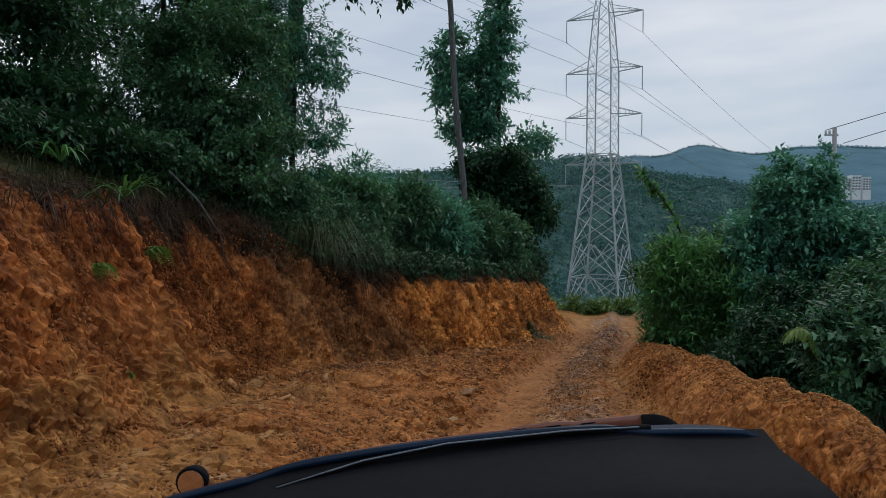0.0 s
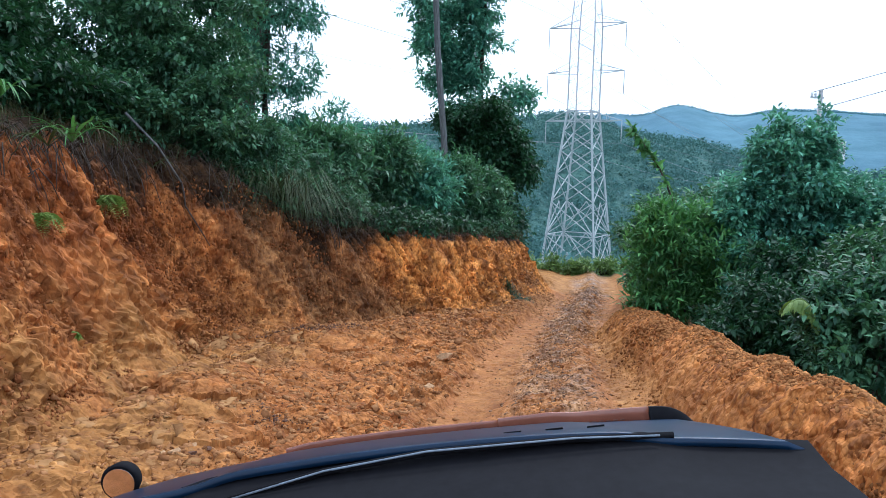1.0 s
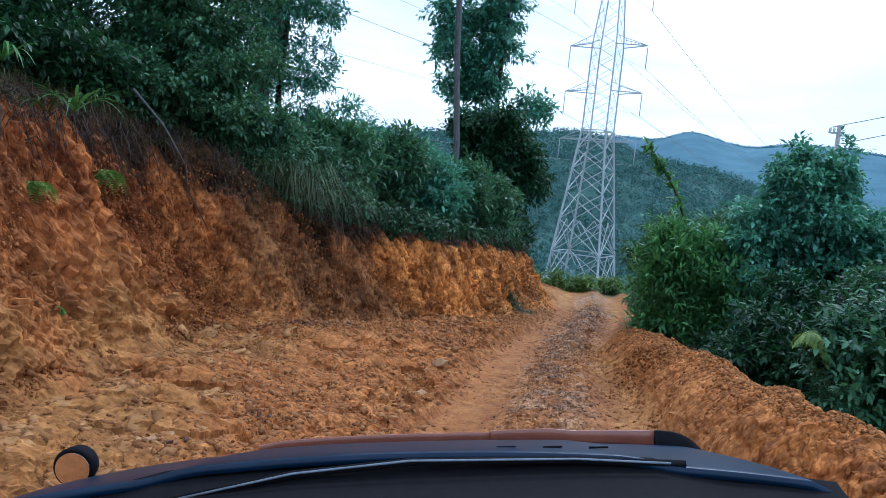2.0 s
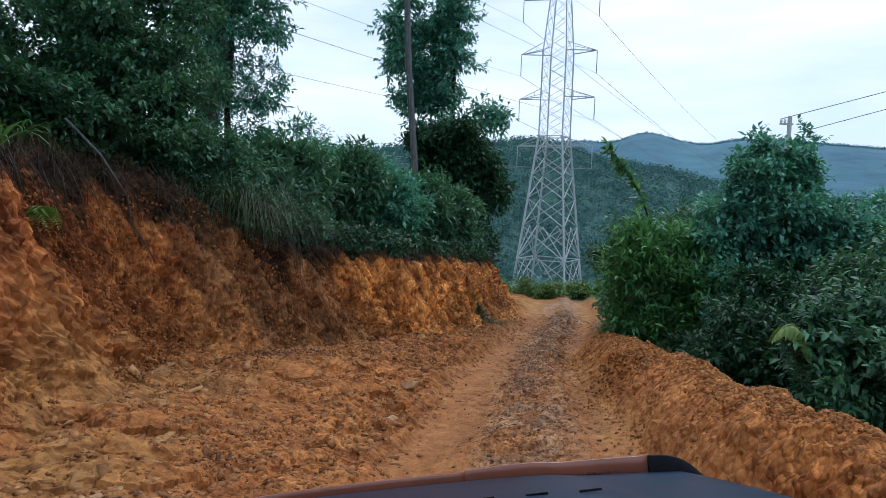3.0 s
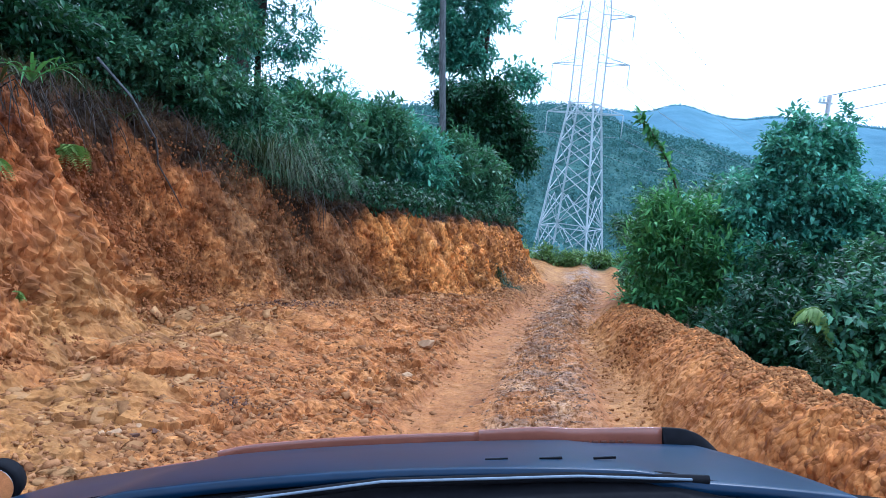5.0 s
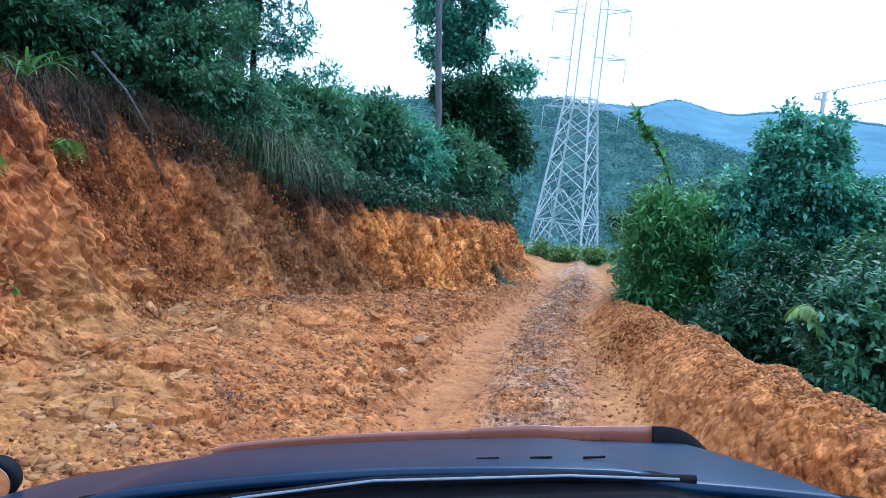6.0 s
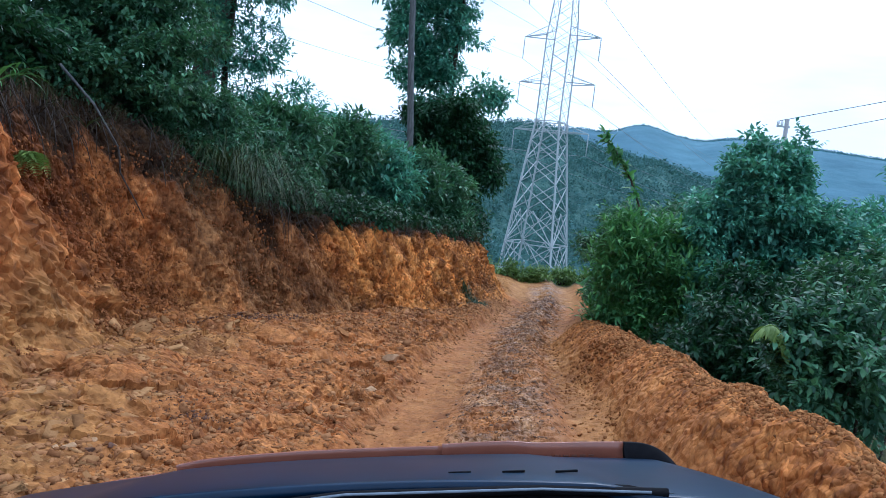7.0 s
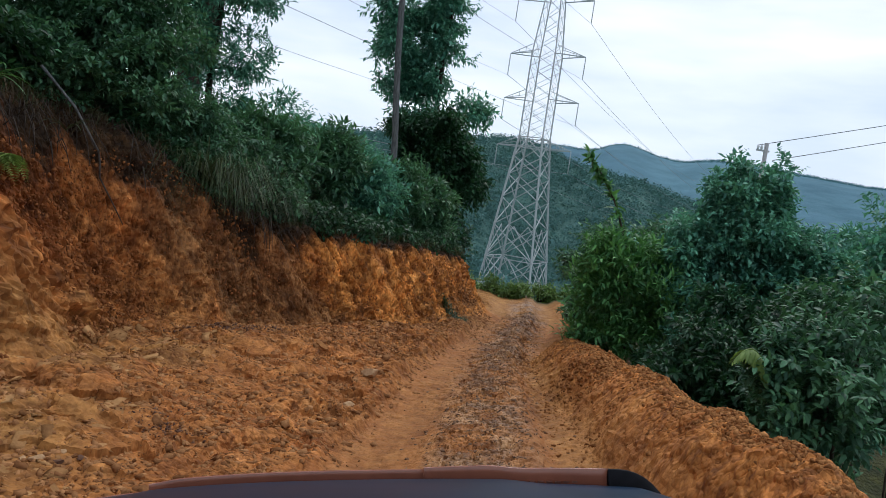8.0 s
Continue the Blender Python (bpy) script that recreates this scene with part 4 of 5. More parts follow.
fern("fern", "small yellow-green fern rooted in the bank face", -2.74, 5.92, rooted(-2.74, 5.92), 12, 0.28, FROND, 3)
fern("fern", "tiny fern clinging to the bank face", -2.5, 4.72, rooted(-2.5, 4.72), 6, 0.12, FROND, 4)
fern("fern", "small fern high on the bank face", -2.8, 4.95, rooted(-2.8, 4.95), 7, 0.22, FROND, 5)
for i, (x, y, z, n, L) in enumerate(((-2.85, 5.6, 2.1, 16, 0.62), (-2.75, 5.0, 2.05, 14, 0.55), (-3.0, 6.2, 2.2, 12, 0.5), (-2.6, 6.7, 1.9, 10, 0.42), (-3.2, 5.2, 2.4, 14, 0.6))):
    strap_plant(x, y, z, n, L * 0.85, GRASS if i % 2 else LEAF_LIGHT, 200 + i)
for nm, lb, pts, r, mt in (("fallen_branch", "bare grey branch lying over the bank edge", [(-2.85, 6.7, 2.42), (-2.62, 6.9, 2.12), (-2.42, 7.0, 1.76)], [0.014, 0.012, 0.009], BARK_PALE),
                           ("hanging_root", "thin dark root hanging down the bank face", [(-2.42, 7.0, 1.76), (-2.39, 6.98, 1.66), (-2.36, 6.92, 1.53), (-2.22, 6.98, 1.27), (-2.14, 7.0, 1.12)], [0.011, 0.010, 0.009, 0.007, 0.004], BARK),
                           ("hanging_root", "thin dark root hanging down the bank face", [(-2.2, 7.45, 1.82), (-2.1, 7.35, 1.6), (-2.05, 7.3, 1.42)], [0.009, 0.007, 0.004], BARK)):
    bm = bmesh.new()
    tube(bm, pts, r, 6)
    tagged(part(nm, bm, mt), lb, "branch")


def build_frond():
    """One bright arching frond: a midrib and two rows of leaflets."""
    root = tagged(new("palm_frond"), "bright yellow-green arching fern frond", "fern")
    root.location = (3.06, 5.1, 0.62)
    n = 40
    t = np.linspace(0, 1, n)
    px, pz = 0.16 - 0.42 * t, 0.12 + 0.30 * np.sin(t * 2.4) - 0.02 * t
    mid = np.stack([px, -0.15 * t, pz], -1)
    bm = bmesh.new()
    tube(bm, [tuple(p) for p in mid[::3]], 0.006, 5)
    part("midrib", bm, FROND, root)
    rng = np.random.default_rng(7)
    pos = np.concatenate([mid, mid])
    sgn = np.concatenate([np.ones(n), -np.ones(n)])
    way = np.stack([-0.5 + 0 * sgn, sgn * 0.8, -0.55 + 0 * sgn], -1) + rng.normal(size=(2 * n, 3)) * 0.06
    length = 0.13 * np.tile(np.sin(np.pi * np.clip(t * 0.85 + 0.12, 0, 1)), 2) + 0.03
    part("leaf_blade", leaves_mesh("leaf_blade", pos, way, np.tile([0, 0, 1.0], (2 * n, 1)), length, length * 0.26, True), FROND, root)


build_frond()

# ---- power line tower ----
TX, TY, TB, TR = 24.85, 110.0, -12.8, -32.0
unit_bm = bmesh.new()
box(unit_bm, (-0.5, -0.5, 0), (0.5, 0.5, 1))
UNIT = bpy.data.meshes.new("brace")
unit_bm.to_mesh(UNIT)
unit_bm.free()
UNIT.materials.append(STEEL)


def strut(name, a, b, w, parent):
    """One straight steel member from a to b."""
    a, b = Vector(a), Vector(b)
    d = b - a
    o = part(name, UNIT, None, parent)
    o.matrix_local = Matrix.Translation(a) @ d.to_track_quat("Z", "Y").to_matrix().to_4x4() @ Matrix.Diagonal((w * 0.85, w * 0.85, d.length, 1))
    return o


def build_tower():
    root = tagged(new("transmission_tower"), "tall galvanised steel lattice power transmission tower", "power tower")
    root.location = (TX, TY, TB)
    root.rotation_euler = (0, 0, radians(TR))
    waist, top = 24.2, 53.0
    half = lambda z: float(np.interp(z, [0, waist, 36.8, 45.0, top], [4.4, 1.85, 1.8, 1.2, 0.2]))
    corner = lambda k, z: (half(z) * (1, 1, -1, -1)[k], half(z) * (1, -1, -1, 1)[k], z)
    low = [0, 5.6, 10.6, 14.8, 18.3, 21.2, waist]
    high = [waist + i * 2.1 for i in range(13)] + [top]
    for k in range(4):
        j = (k + 1) % 4
        strut("leg", corner(k, -1.5), corner(k, waist), 0.29, root)
        strut("leg", corner(k, waist), corner(k, 36.8), 0.19, root)
        strut("leg", corner(k, 36.8), corner(k, 45.0), 0.16, root)
        strut("leg", corner(k, 45.0), corner(k, top), 0.13, root)
        for a, b in zip(low, low[1:]):
            strut("brace", corner(k, a), corner(j, b), 0.15, root)
            strut("brace", corner(j, a), corner(k, b), 0.15, root)
        for z in (5.6, 22.8, waist):
            strut("brace", corner(k, z), corner(j, z), 0.15, root)
        for a, b in ((0, 5.6), (5.6, 10.6)):
            half_way = tuple(Vector(corner(k, b)).lerp(Vector(corner(j, b)), 0.5))
            strut("brace", corner(k, a), half_way, 0.14, root)
            strut("brace", corner(j, a), half_way, 0.14, root)
            quarter = tuple(Vector(corner(k, a)).lerp(Vector(half_way), 0.5))
            strut("brace", quarter, corner(k, b), 0.12, root)
        for a, b in zip(high, high[1:]):
            strut("brace", corner(k, a), corner(j, b), 0.065, root)
            strut("brace", corner(j, a), corner(k, b), 0.065, root)
    for z in ARMS:
        for s in (-1, 1):
            arm = tagged(new("crossarm"))
            arm.parent = root
            tip = (s * 5.95, 0, z)
            h = half(z)
            for yy in (-h, h):
                strut("arm_member", (s * h, yy, z), tip, 0.15, arm)
                strut("arm_member", (s * h, yy, z + 1.25), tip, 0.09, arm)
                for t in (0.3, 0.6):
                    strut("arm_member", Vector((s * h, yy, z)).lerp(Vector(tip), t), Vector((s * h, yy, z + 1.25)).lerp(Vector(tip), t), 0.06, arm)
            bm = bmesh.new()
            tube(bm, [(tip[0], 0, z), (tip[0], 0, z - 3.3)], 0.055, 8)
            for i in range(11):
                tube(bm, [(tip[0], 0, z - 0.3 - 0.26 * i), (tip[0], 0, z - 0.36 - 0.26 * i)], 0.10, 8)
            part("insulator", bm, STEEL, arm, "hanging insulator string")
    return root


ARMS = (22.8, 30.0, 36.8, 45.0)
build_tower()


def cable(name, label, a, b, sag, r):
    bm = bmesh.new()
    a, b = Vector(a), Vector(b)
    pts = []
    for i in range(25):
        t = i / 24
        p = a.lerp(b, t)
        p.z -= 4 * sag * t * (1 - t)
        pts.append(tuple(p))
    tube(bm, pts, r, 5)
    return tagged(part(name, bm, CABLE), label, "cable", "power lines")


for z in ARMS:
    for s in (-1, 1):
        cx, cy = 5.95 * math.cos(radians(TR)), 5.95 * math.sin(radians(TR))
        e = (TX + s * cx, TY + s * cy, TB + z - 3.3)
        cable("power_cable", "thin power cable slung from the tower", e, (-134 + s * cx, -145 + s * cy, TB + z + 13), 8.0, 0.020)
        cable("power_cable", "thin power cable leaving the tower over the valley", e, (TX + 159 + s * cx, TY + 255 + s * cy, TB + z - 9), 4.0, 0.03)


# ---- wooden pole on the slope ----
def build_pole():
    root = tagged(new("utility_pole"), "weathered concrete utility pole with a crossarm", "utility pole")
    x, y = 13.5, 24.0
    z = on_ground(x, y) - 0.2
    root.location = (x, y, z)
    topz = 5.0 - z
    bm = bmesh.new()
    tube(bm, [(0, 0, 0), (0, 0, topz * 0.5), (0, 0, topz)], [0.11, 0.085, 0.07], 10)
    part("pole", bm, CONCRETE, root)
    bm = bmesh.new()
    box(bm, (-0.34, -0.03, topz - 0.30), (0.12, 0.03, topz - 0.24))
    part("crossarm", bm, STEEL, root)
    for s in (-0.30, -0.17):
        bm = bmesh.new()
        tube(bm, [(s, 0, topz - 0.25), (s, 0, topz - 0.16), (s, 0, topz - 0.08)], [0.03, 0.05, 0.03], 8)
        part("insulator", bm, WALLWHITE, root)
    for s, dz in ((-0.3, 0.0), (0.3, -0.45)):
        cable("service_wire", "thin overhead wire from the utility pole", (x + s, y, 4.9 + dz), (x + 45, y + 4, 19.0 + dz), 0.2, 0.014)


build_pole()

# ---- far buildings ----
def build_block(x, y, z, w, h, dpt, floors, cols):
    root = tagged(new("apartment_block"), "far white apartment block on the wooded slope", "building", "far apartment blocks")
    root.location = (x, y, z)
    bm = bmesh.new()
    box(bm, (-w / 2, -dpt / 2, -12), (w / 2, dpt / 2, h))
    part("wall", bm, WALLWHITE, root)
    bm = bmesh.new()
    box(bm, (-w / 2 - 0.4, -dpt / 2 - 0.4, h), (w / 2 + 0.4, dpt / 2 + 0.4, h + 1.0))
    part("roof", bm, WALLWHITE, root)
    bm = bmesh.new()
    box(bm, (-w / cols * 0.3, -0.3, -0.9), (w / cols * 0.3, 0.3, 0.9))
    me = bpy.data.meshes.new("window")
    bm.to_mesh(me)
    bm.free()
    me.materials.append(PANE)
    for f in range(floors):
        for c in range(cols):
            o = part("window", me, None, root)
            o.location = (-w / 2 + (c + 0.5) * w / cols, -dpt / 2, h - (f + 0.6) * h / floors)


for x, w, h in ((502, 9, 14), (514, 11, 17), (527, 10, 15)):
    build_block(x, 900.0, 35.0, w, h, 10, 5, 3)


# ---- loose stones ----
def rock_template(rng, cuts=1, rough=0.28):
    bm = bmesh.new()
    bmesh.ops.create_icosphere(bm, subdivisions=cuts, radius=1.0)
    v = np.array([q.co for q in bm.verts])
    f = np.array([[q.index for q in face.verts] for face in bm.faces])
    bm.free()
    v = v * (1 + rough * rng.normal(size=(len(v), 1))) * np.array([1.0, 0.75, 0.42])
    return v, f


def scatter_rocks(name, label, rng, x, y, size, mat, category="stones"):
    temps = [rock_template(rng) for _ in range(8)]
    z = surface(x, y)
    V, F, base = [], [], 0
    for i in range(len(x)):
        v, f = temps[i % 8]
        a = rng.uniform(0, 6.28, 3)
        m = np.array(Euler(a * (0.35, 0.35, 1)).to_matrix())
        V.append((v * size[i]) @ m.T + (x[i], y[i], z[i] + size[i] * 0.05))
        F.append(f + base)
        base += len(v)
    return tagged(part(name, mesh_of(name, np.concatenate(V), np.concatenate(F)), mat), label, category, kind="stuff")


def scatter_chips(name, label, rng, x, y, size, mat, flat=0.4, tilt=0.45):
    """Sharp-edged flat fragments lying on the slope they fell on."""
    box8 = np.array([(a, b, c) for a in (-1, 1) for b in (-1, 1) for c in (-1, 1)], float)
    tris = np.array([(0, 1, 3), (0, 3, 2), (4, 6, 7), (4, 7, 5), (0, 4, 5), (0, 5, 1), (2, 3, 7), (2, 7, 6), (0, 2, 6), (0, 6, 4), (1, 5, 7), (1, 7, 3)])
    n, e = len(x), 0.04
    z = surface(x, y)
    nor = np.stack([(surface(x - e, y) - surface(x + e, y)) / (2 * e), (surface(x, y - e) - surface(x, y + e)) / (2 * e), np.ones(n)], -1)
    nor = nor / np.linalg.norm(nor, axis=1, keepdims=True) + rng.normal(size=(n, 3)) * tilt * 0.6
    nor /= np.linalg.norm(nor, axis=1, keepdims=True)
    u = np.cross(nor, rng.normal(size=(n, 3)))
    u /= np.linalg.norm(u, axis=1, keepdims=True)
    w = np.cross(nor, u)
    shape = box8[None] * (1 + 0.28 * rng.normal(size=(n, 8, 3))) * 0.6
    shape[:, :, :2] *= np.where(box8[None, :, 2:] > 0, rng.uniform(0.5, 0.95, (n, 1, 1)), 1.0)
    shape = shape * (np.stack([np.ones(n), rng.uniform(0.4, 0.9, n), flat * rng.uniform(0.6, 1.4, n)], -1) * size[:, None])[:, None]
    p = np.stack([x, y, z], -1)[:, None] + shape[..., :1] * u[:, None] + shape[..., 1:2] * w[:, None] + shape[..., 2:] * nor[:, None]
    faces = (np.arange(n)[:, None, None] * 8 + tris[None]).reshape(-1, 3)
    return tagged(part(name, mesh_of(name, p.reshape(-1, 3), faces), mat), label, "stones", kind="stuff")


rng = np.random.default_rng(71)
n = 20000
sy = 2.2 + 6.7 * rng.random(n) ** 1.2
sx = crest_x(sy) + rng.normal(size=n) * 0.25 - 0.04
scatter_chips("berm_clods", "loose orange soil clods heaped on the berm", rng, sx, sy, 0.008 + 0.024 * rng.random(n) ** 3.0, CLOD, 0.6, 0.8)
n = 30000
sy = 3.0 + 9.0 * rng.random(n) ** 1.1
sa = rng.random(n)
sx = (bank_foot(sy) - 0.25) * (1 - sa) + (rut_left(sy) - 0.28) * sa + rng.normal(size=n) * 0.10
keep = vnoise(sx * 2.3, sy * 2.3, 77) + 0.25 * rng.normal(size=n) > -0.12
scatter_chips("bank_rubble", "fallen soil and stone rubble along the foot of the bank", rng, sx[keep], sy[keep], 0.008 + 0.034 * rng.random(keep.sum()) ** 3.5, CHIP, 0.4, 0.6)
n = 16000
sy = rng.uniform(3.4, 11.5, n)
su = rng.uniform(0.12, 0.8, n)
sx = bank_foot(sy) - bank_wide(sy) * su
scatter_chips("bank_chips", "crumbling red soil chips on the cut face of the bank", rng, sx, sy, (0.007 + 0.034 * rng.random(n) ** 5) * (1.15 - 0.5 * su) * np.where(sy > 8.2, 0.7, 1.0), FACECHIP, 0.35, 0.45)
n = 1300
sy = 3.2 + 6.0 * rng.random(n) ** 1.2
sa = rng.random(n)
sx = bank_foot(sy) * (1 - sa) + (rut_left(sy) - 0.25) * sa
scatter_chips("bank_blocks", "angular brown soil blocks lying on the rubble apron", rng, sx, sy, 0.022 + 0.045 * rng.random(n) ** 2, CHIP, 0.28, 0.35)
n = 380
sy = rng.uniform(3.2, 6.9, n)
sx = bank_foot(sy) - bank_wide(sy) * rng.uniform(-0.8, 0.15, n)
scatter_chips("bank_slabs", "flat tan slabs of slumped soil at the foot of the bank", rng, sx, sy, 0.025 + 0.11 * rng.random(n) ** 3.0, SLAB, 0.10, 0.13)
n = 6000
sy = rng.uniform(3.0, 13.0, n)
sx = (rut_left(sy) + rut_right(sy)) / 2 + 0.04 + rng.normal(size=n) * 0.22
scatter_chips("road_gravel", "muddy stones pressed into the middle of the road", rng, sx, sy, 0.007 + 0.020 * rng.random(n) ** 3, MUDSTONE, 0.4, 0.4)
n = 500
sx = -1.05 + rng.normal(size=n) * 0.24
sy = 7.12 + (sx + 1.05) * 0.45 + rng.normal(size=n) * 0.06
scatter_rocks("shale_gravel", "small heap of dark shale gravel at the bank foot", rng, sx, sy, 0.008 + 0.012 * rng.random(n) ** 2, DARKSTONE)


n = 220
sx = -1.05 + rng.normal(size=n) * 0.16
sy = 4.72 - (sx + 1.05) * 0.15 + rng.normal(size=n) * 0.09
scatter_rocks("dark_gravel", "patch of dark broken stone beside the road", rng, sx, sy, 0.006 + 0.012 * rng.random(n) ** 2, DARKSTONE)


def build_stone(x, y, r, mat, label, seed, flat=0.6):
    """One rounded, chipped stone half sunk in the ground."""
    g = np.random.default_rng(seed)
    bm = bmesh.new()
    bmesh.ops.create_icosphere(bm, subdivisions=3, radius=1.0)
    cuts = [(g.normal(size=3), g.uniform(0.4, 0.7)) for _ in range(11)]
    for v in bm.verts:
        p = np.array(v.co)
        for c, dlim in cuts:
            c = c / np.linalg.norm(c)
            over = p @ c - dlim
            if over > 0:
                p = p - c * over
        v.co = p * (r, r * 0.85, r * flat)
    ob = tagged(part("stone", bm, mat), label, "stone", "stones on the road")
    ob.location = (x, y, float(surface(np.array([x]), np.array([y]))[0]) + r * 0.02)
    ob.rotation_euler = (g.uniform(-0.3, 0.3), g.uniform(-0.3, 0.3), g.uniform(0, 6.28))
    return ob


for x, y, r, mat, lb in ((-1.50, 3.90, 0.05, STONE, "tan stone among rubble at the roadside"), (-1.41, 3.93, 0.05, DARKSTONE, "dark grey stone among rubble at the roadside"), (-1.32, 4.02, 0.035, DARKSTONE, "dark broken stone at the roadside"),
                         (-1.58, 3.92, 0.03, STONE, "small tan stone at the roadside"), (-1.44, 4.06, 0.03, STONE, "small tan stone beside dark stones"), (0.11, 5.84, 0.08, STONE, "flat pale stone beside the wheel track"),
                         (0.26, 6.46, 0.10, STONE, "flat pale stone beside the wheel track"), (1.86, 9.3, 0.07, STONE, "pale stone in the road"), (1.75, 9.6, 0.05, STONE, "small pale stone in the road"),
                         (-0.42, 5.03, 0.06, CLOD, "brown lump of soil beside the track"), (-0.75, 5.5, 0.06, CLOD, "brown lump of soil beside the track"), (1.55, 4.75, 0.03, CLOD, "small clod on the wheel track"), (-0.2, 6.9, 0.08, CLOD, "clod on the roadside"), (0.3, 7.6, 0.07, CLOD, "clod on the roadside")):
    build_stone(x, y, r, mat, lb, int(1000 + x * 97 + y * 31))
# ---- dry twigs below the overhang ----
bm = bmesh.new()
g = np.random.default_rng(77)
for i in range(170):
    y = g.uniform(4.6, 8.6)
    x = float(bank_foot(y) - bank_wide(y) * g.uniform(0.82, 1.12))
    z = float(surface(np.array([x]), np.array([y]))[0])
    L, dx, dy = g.uniform(0.2, 0.55), g.uniform(0.1, 0.7), g.uniform(-0.6, 0.5)
    tube(bm, [(x, y, z - 0.02), (x + dx * L * 0.4, y + dy * L * 0.4, z + 0.10 * L), (x + dx * L * 0.8, y + dy * L * 0.8, z - 0.25 * L), (x + dx * L, y + dy * L, z - 0.6 * L)], [0.006, 0.005, 0.004, 0.002], 4)
tagged(part("dry_twigs", bm, BARK), "tangle of dry dark twigs under the bank edge", "twigs", kind="stuff")
# ---- grass ----
rng = np.random.default_rng(81)
edge = lambda lo, hi: (lambda x, y: ((bank_foot(y) - x) / bank_wide(y) > lo) & ((bank_foot(y) - x) / bank_wide(y) < hi))
tagged(part("bank_grass", blades_mesh(rng, 14000, -5, 2.5, 3, 14, 0.20, 0.004, 0.45, edge(0.93, 1.6), (0.35, -0.2)), GRASS), "long grass hanging over the top of the bank", "grass", kind="stuff")
tagged(part("dry_bank_grass", blades_mesh(rng, 13000, -5, 2.5, 3, 14, 0.18, 0.004, 0.9, edge(0.84, 1.15), (0.6, -0.3)), DRYGRASS), "dry roots and grass drooping from the bank edge", "grass", kind="stuff")
for i, (gx, gy, gr, n, L) in enumerate(((-1.55, 8.35, 0.38, 900, 0.5), (-1.15, 8.8, 0.3, 600, 0.42), (-1.95, 8.15, 0.3, 600, 0.4), (-1.6, 8.2, 0.25, 700, 0.65))):
    tagged(part("grass_clump", blades_mesh(rng, n, gx - gr, gx + gr, gy - gr, gy + gr, L, 0.0032, 0.75, lambda x, y: np.hypot(x - gx, y - gy) < gr * (0.75 + 0.5 * vnoise(x * 5, y * 5, 3)), (0.3, -0.4), 1.5), GRASS), "feathery grass drooping over the bank", "grass", kind="stuff")
    plant("shrub", "bushy green growth on the bank edge", gx - 0.15, gy + 0.25, [(0, 0, 0.45, 0.4, 0.4, 0.4), (0.2, -0.1, 0.15, 0.35, 0.3, 0.3), (-0.2, 0.1, 0.8, 0.32, 0.3, 0.3, 0.6)], 620, 8, 0.07, LEAF, seed=340 + i, group="shrubs on the bank", slim=0.4, droop=0.25)
tagged(part("grass_tuft", blades_mesh(rng, 500, 1.4, 1.75, 10.5, 10.8, 0.14, 0.005, 0.5, None, (0, -0.2), 1.1), GRASS), "small grass tuft at the foot of the bank", "grass", kind="stuff")
tagged(part("clearing_grass", blades_mesh(rng, 7000, -1, 7, 15.2, 18, 0.20, 0.012, 0.5, lambda x, y: vnoise(x * 2.2, y * 2.2, 5) > 0.0, (0, 0), 1.1), WEED), "bright green weeds at the far edge of the clearing", "weeds", kind="stuff")

for i in range(11):
    g = np.random.default_rng(420 + i)
    h = g.uniform(0.12, 0.22)
    plant("weed", "bushy bright green weed at the edge of the clearing", 1.6 + 0.36 * i + g.uniform(-0.1, 0.1), g.uniform(15.3, 16.6), [(0, 0, h * 0.5, h, h, h * 0.55), (g.uniform(-0.2, 0.2), 0, h, h * 0.5, h * 0.5, h * 0.4, 0.6)], 110, 7, 0.08, WEED, stems=3, seed=430 + i, category="weed", group="weeds at the clearing", slim=0.4)


# ---- far woods ----
def build_woods(name, label, rng, n, r0, r1, a0, a1, size, clumps, mat, loose=0.45):
    """Crowns of many small leaf clumps, scattered over the slopes."""
    a = rng.uniform(a0, a1, n)
    r = rng.uniform(r0 ** 1.3, r1 ** 1.3, n) ** (1 / 1.3)
    y = r / np.sqrt(1 + a * a)
    x = y * a
    z = surface(x, y)
    s = size * (0.5 + 0.9 * rng.random(n) ** 2)
    v = rng.normal(size=(n * clumps, 3))
    v /= np.linalg.norm(v, axis=1, keepdims=True)
    v[:, 2] = np.abs(v[:, 2]) * 1.3 - 0.15
    ti = np.repeat(np.arange(n), clumps)
    lump = 1 + 0.3 * np.sin(v[:, 0] * 4 + ti) + 0.25 * np.sin(v[:, 1] * 5 + ti * 2)
    pos = np.stack([x, y, z + s * 0.15], -1)[ti] + v * (s[ti] * lump)[:, None]
    way = rng.normal(size=v.shape)
    way = way - v * (way * v).sum(1, keepdims=True) * (0.9 - loose)
    up = v + rng.normal(size=v.shape) * loose
    length = s[ti] * rng.uniform(0.5, 1.0, n * clumps) * 2.6 / clumps ** 0.5
    pos = pos - way / np.linalg.norm(way, axis=1, keepdims=True) * (length * 0.5)[:, None]
    return tagged(part(name, leaves_mesh(name, pos, way, up, length, length * 0.75, False), mat), label, "woods", kind="stuff")


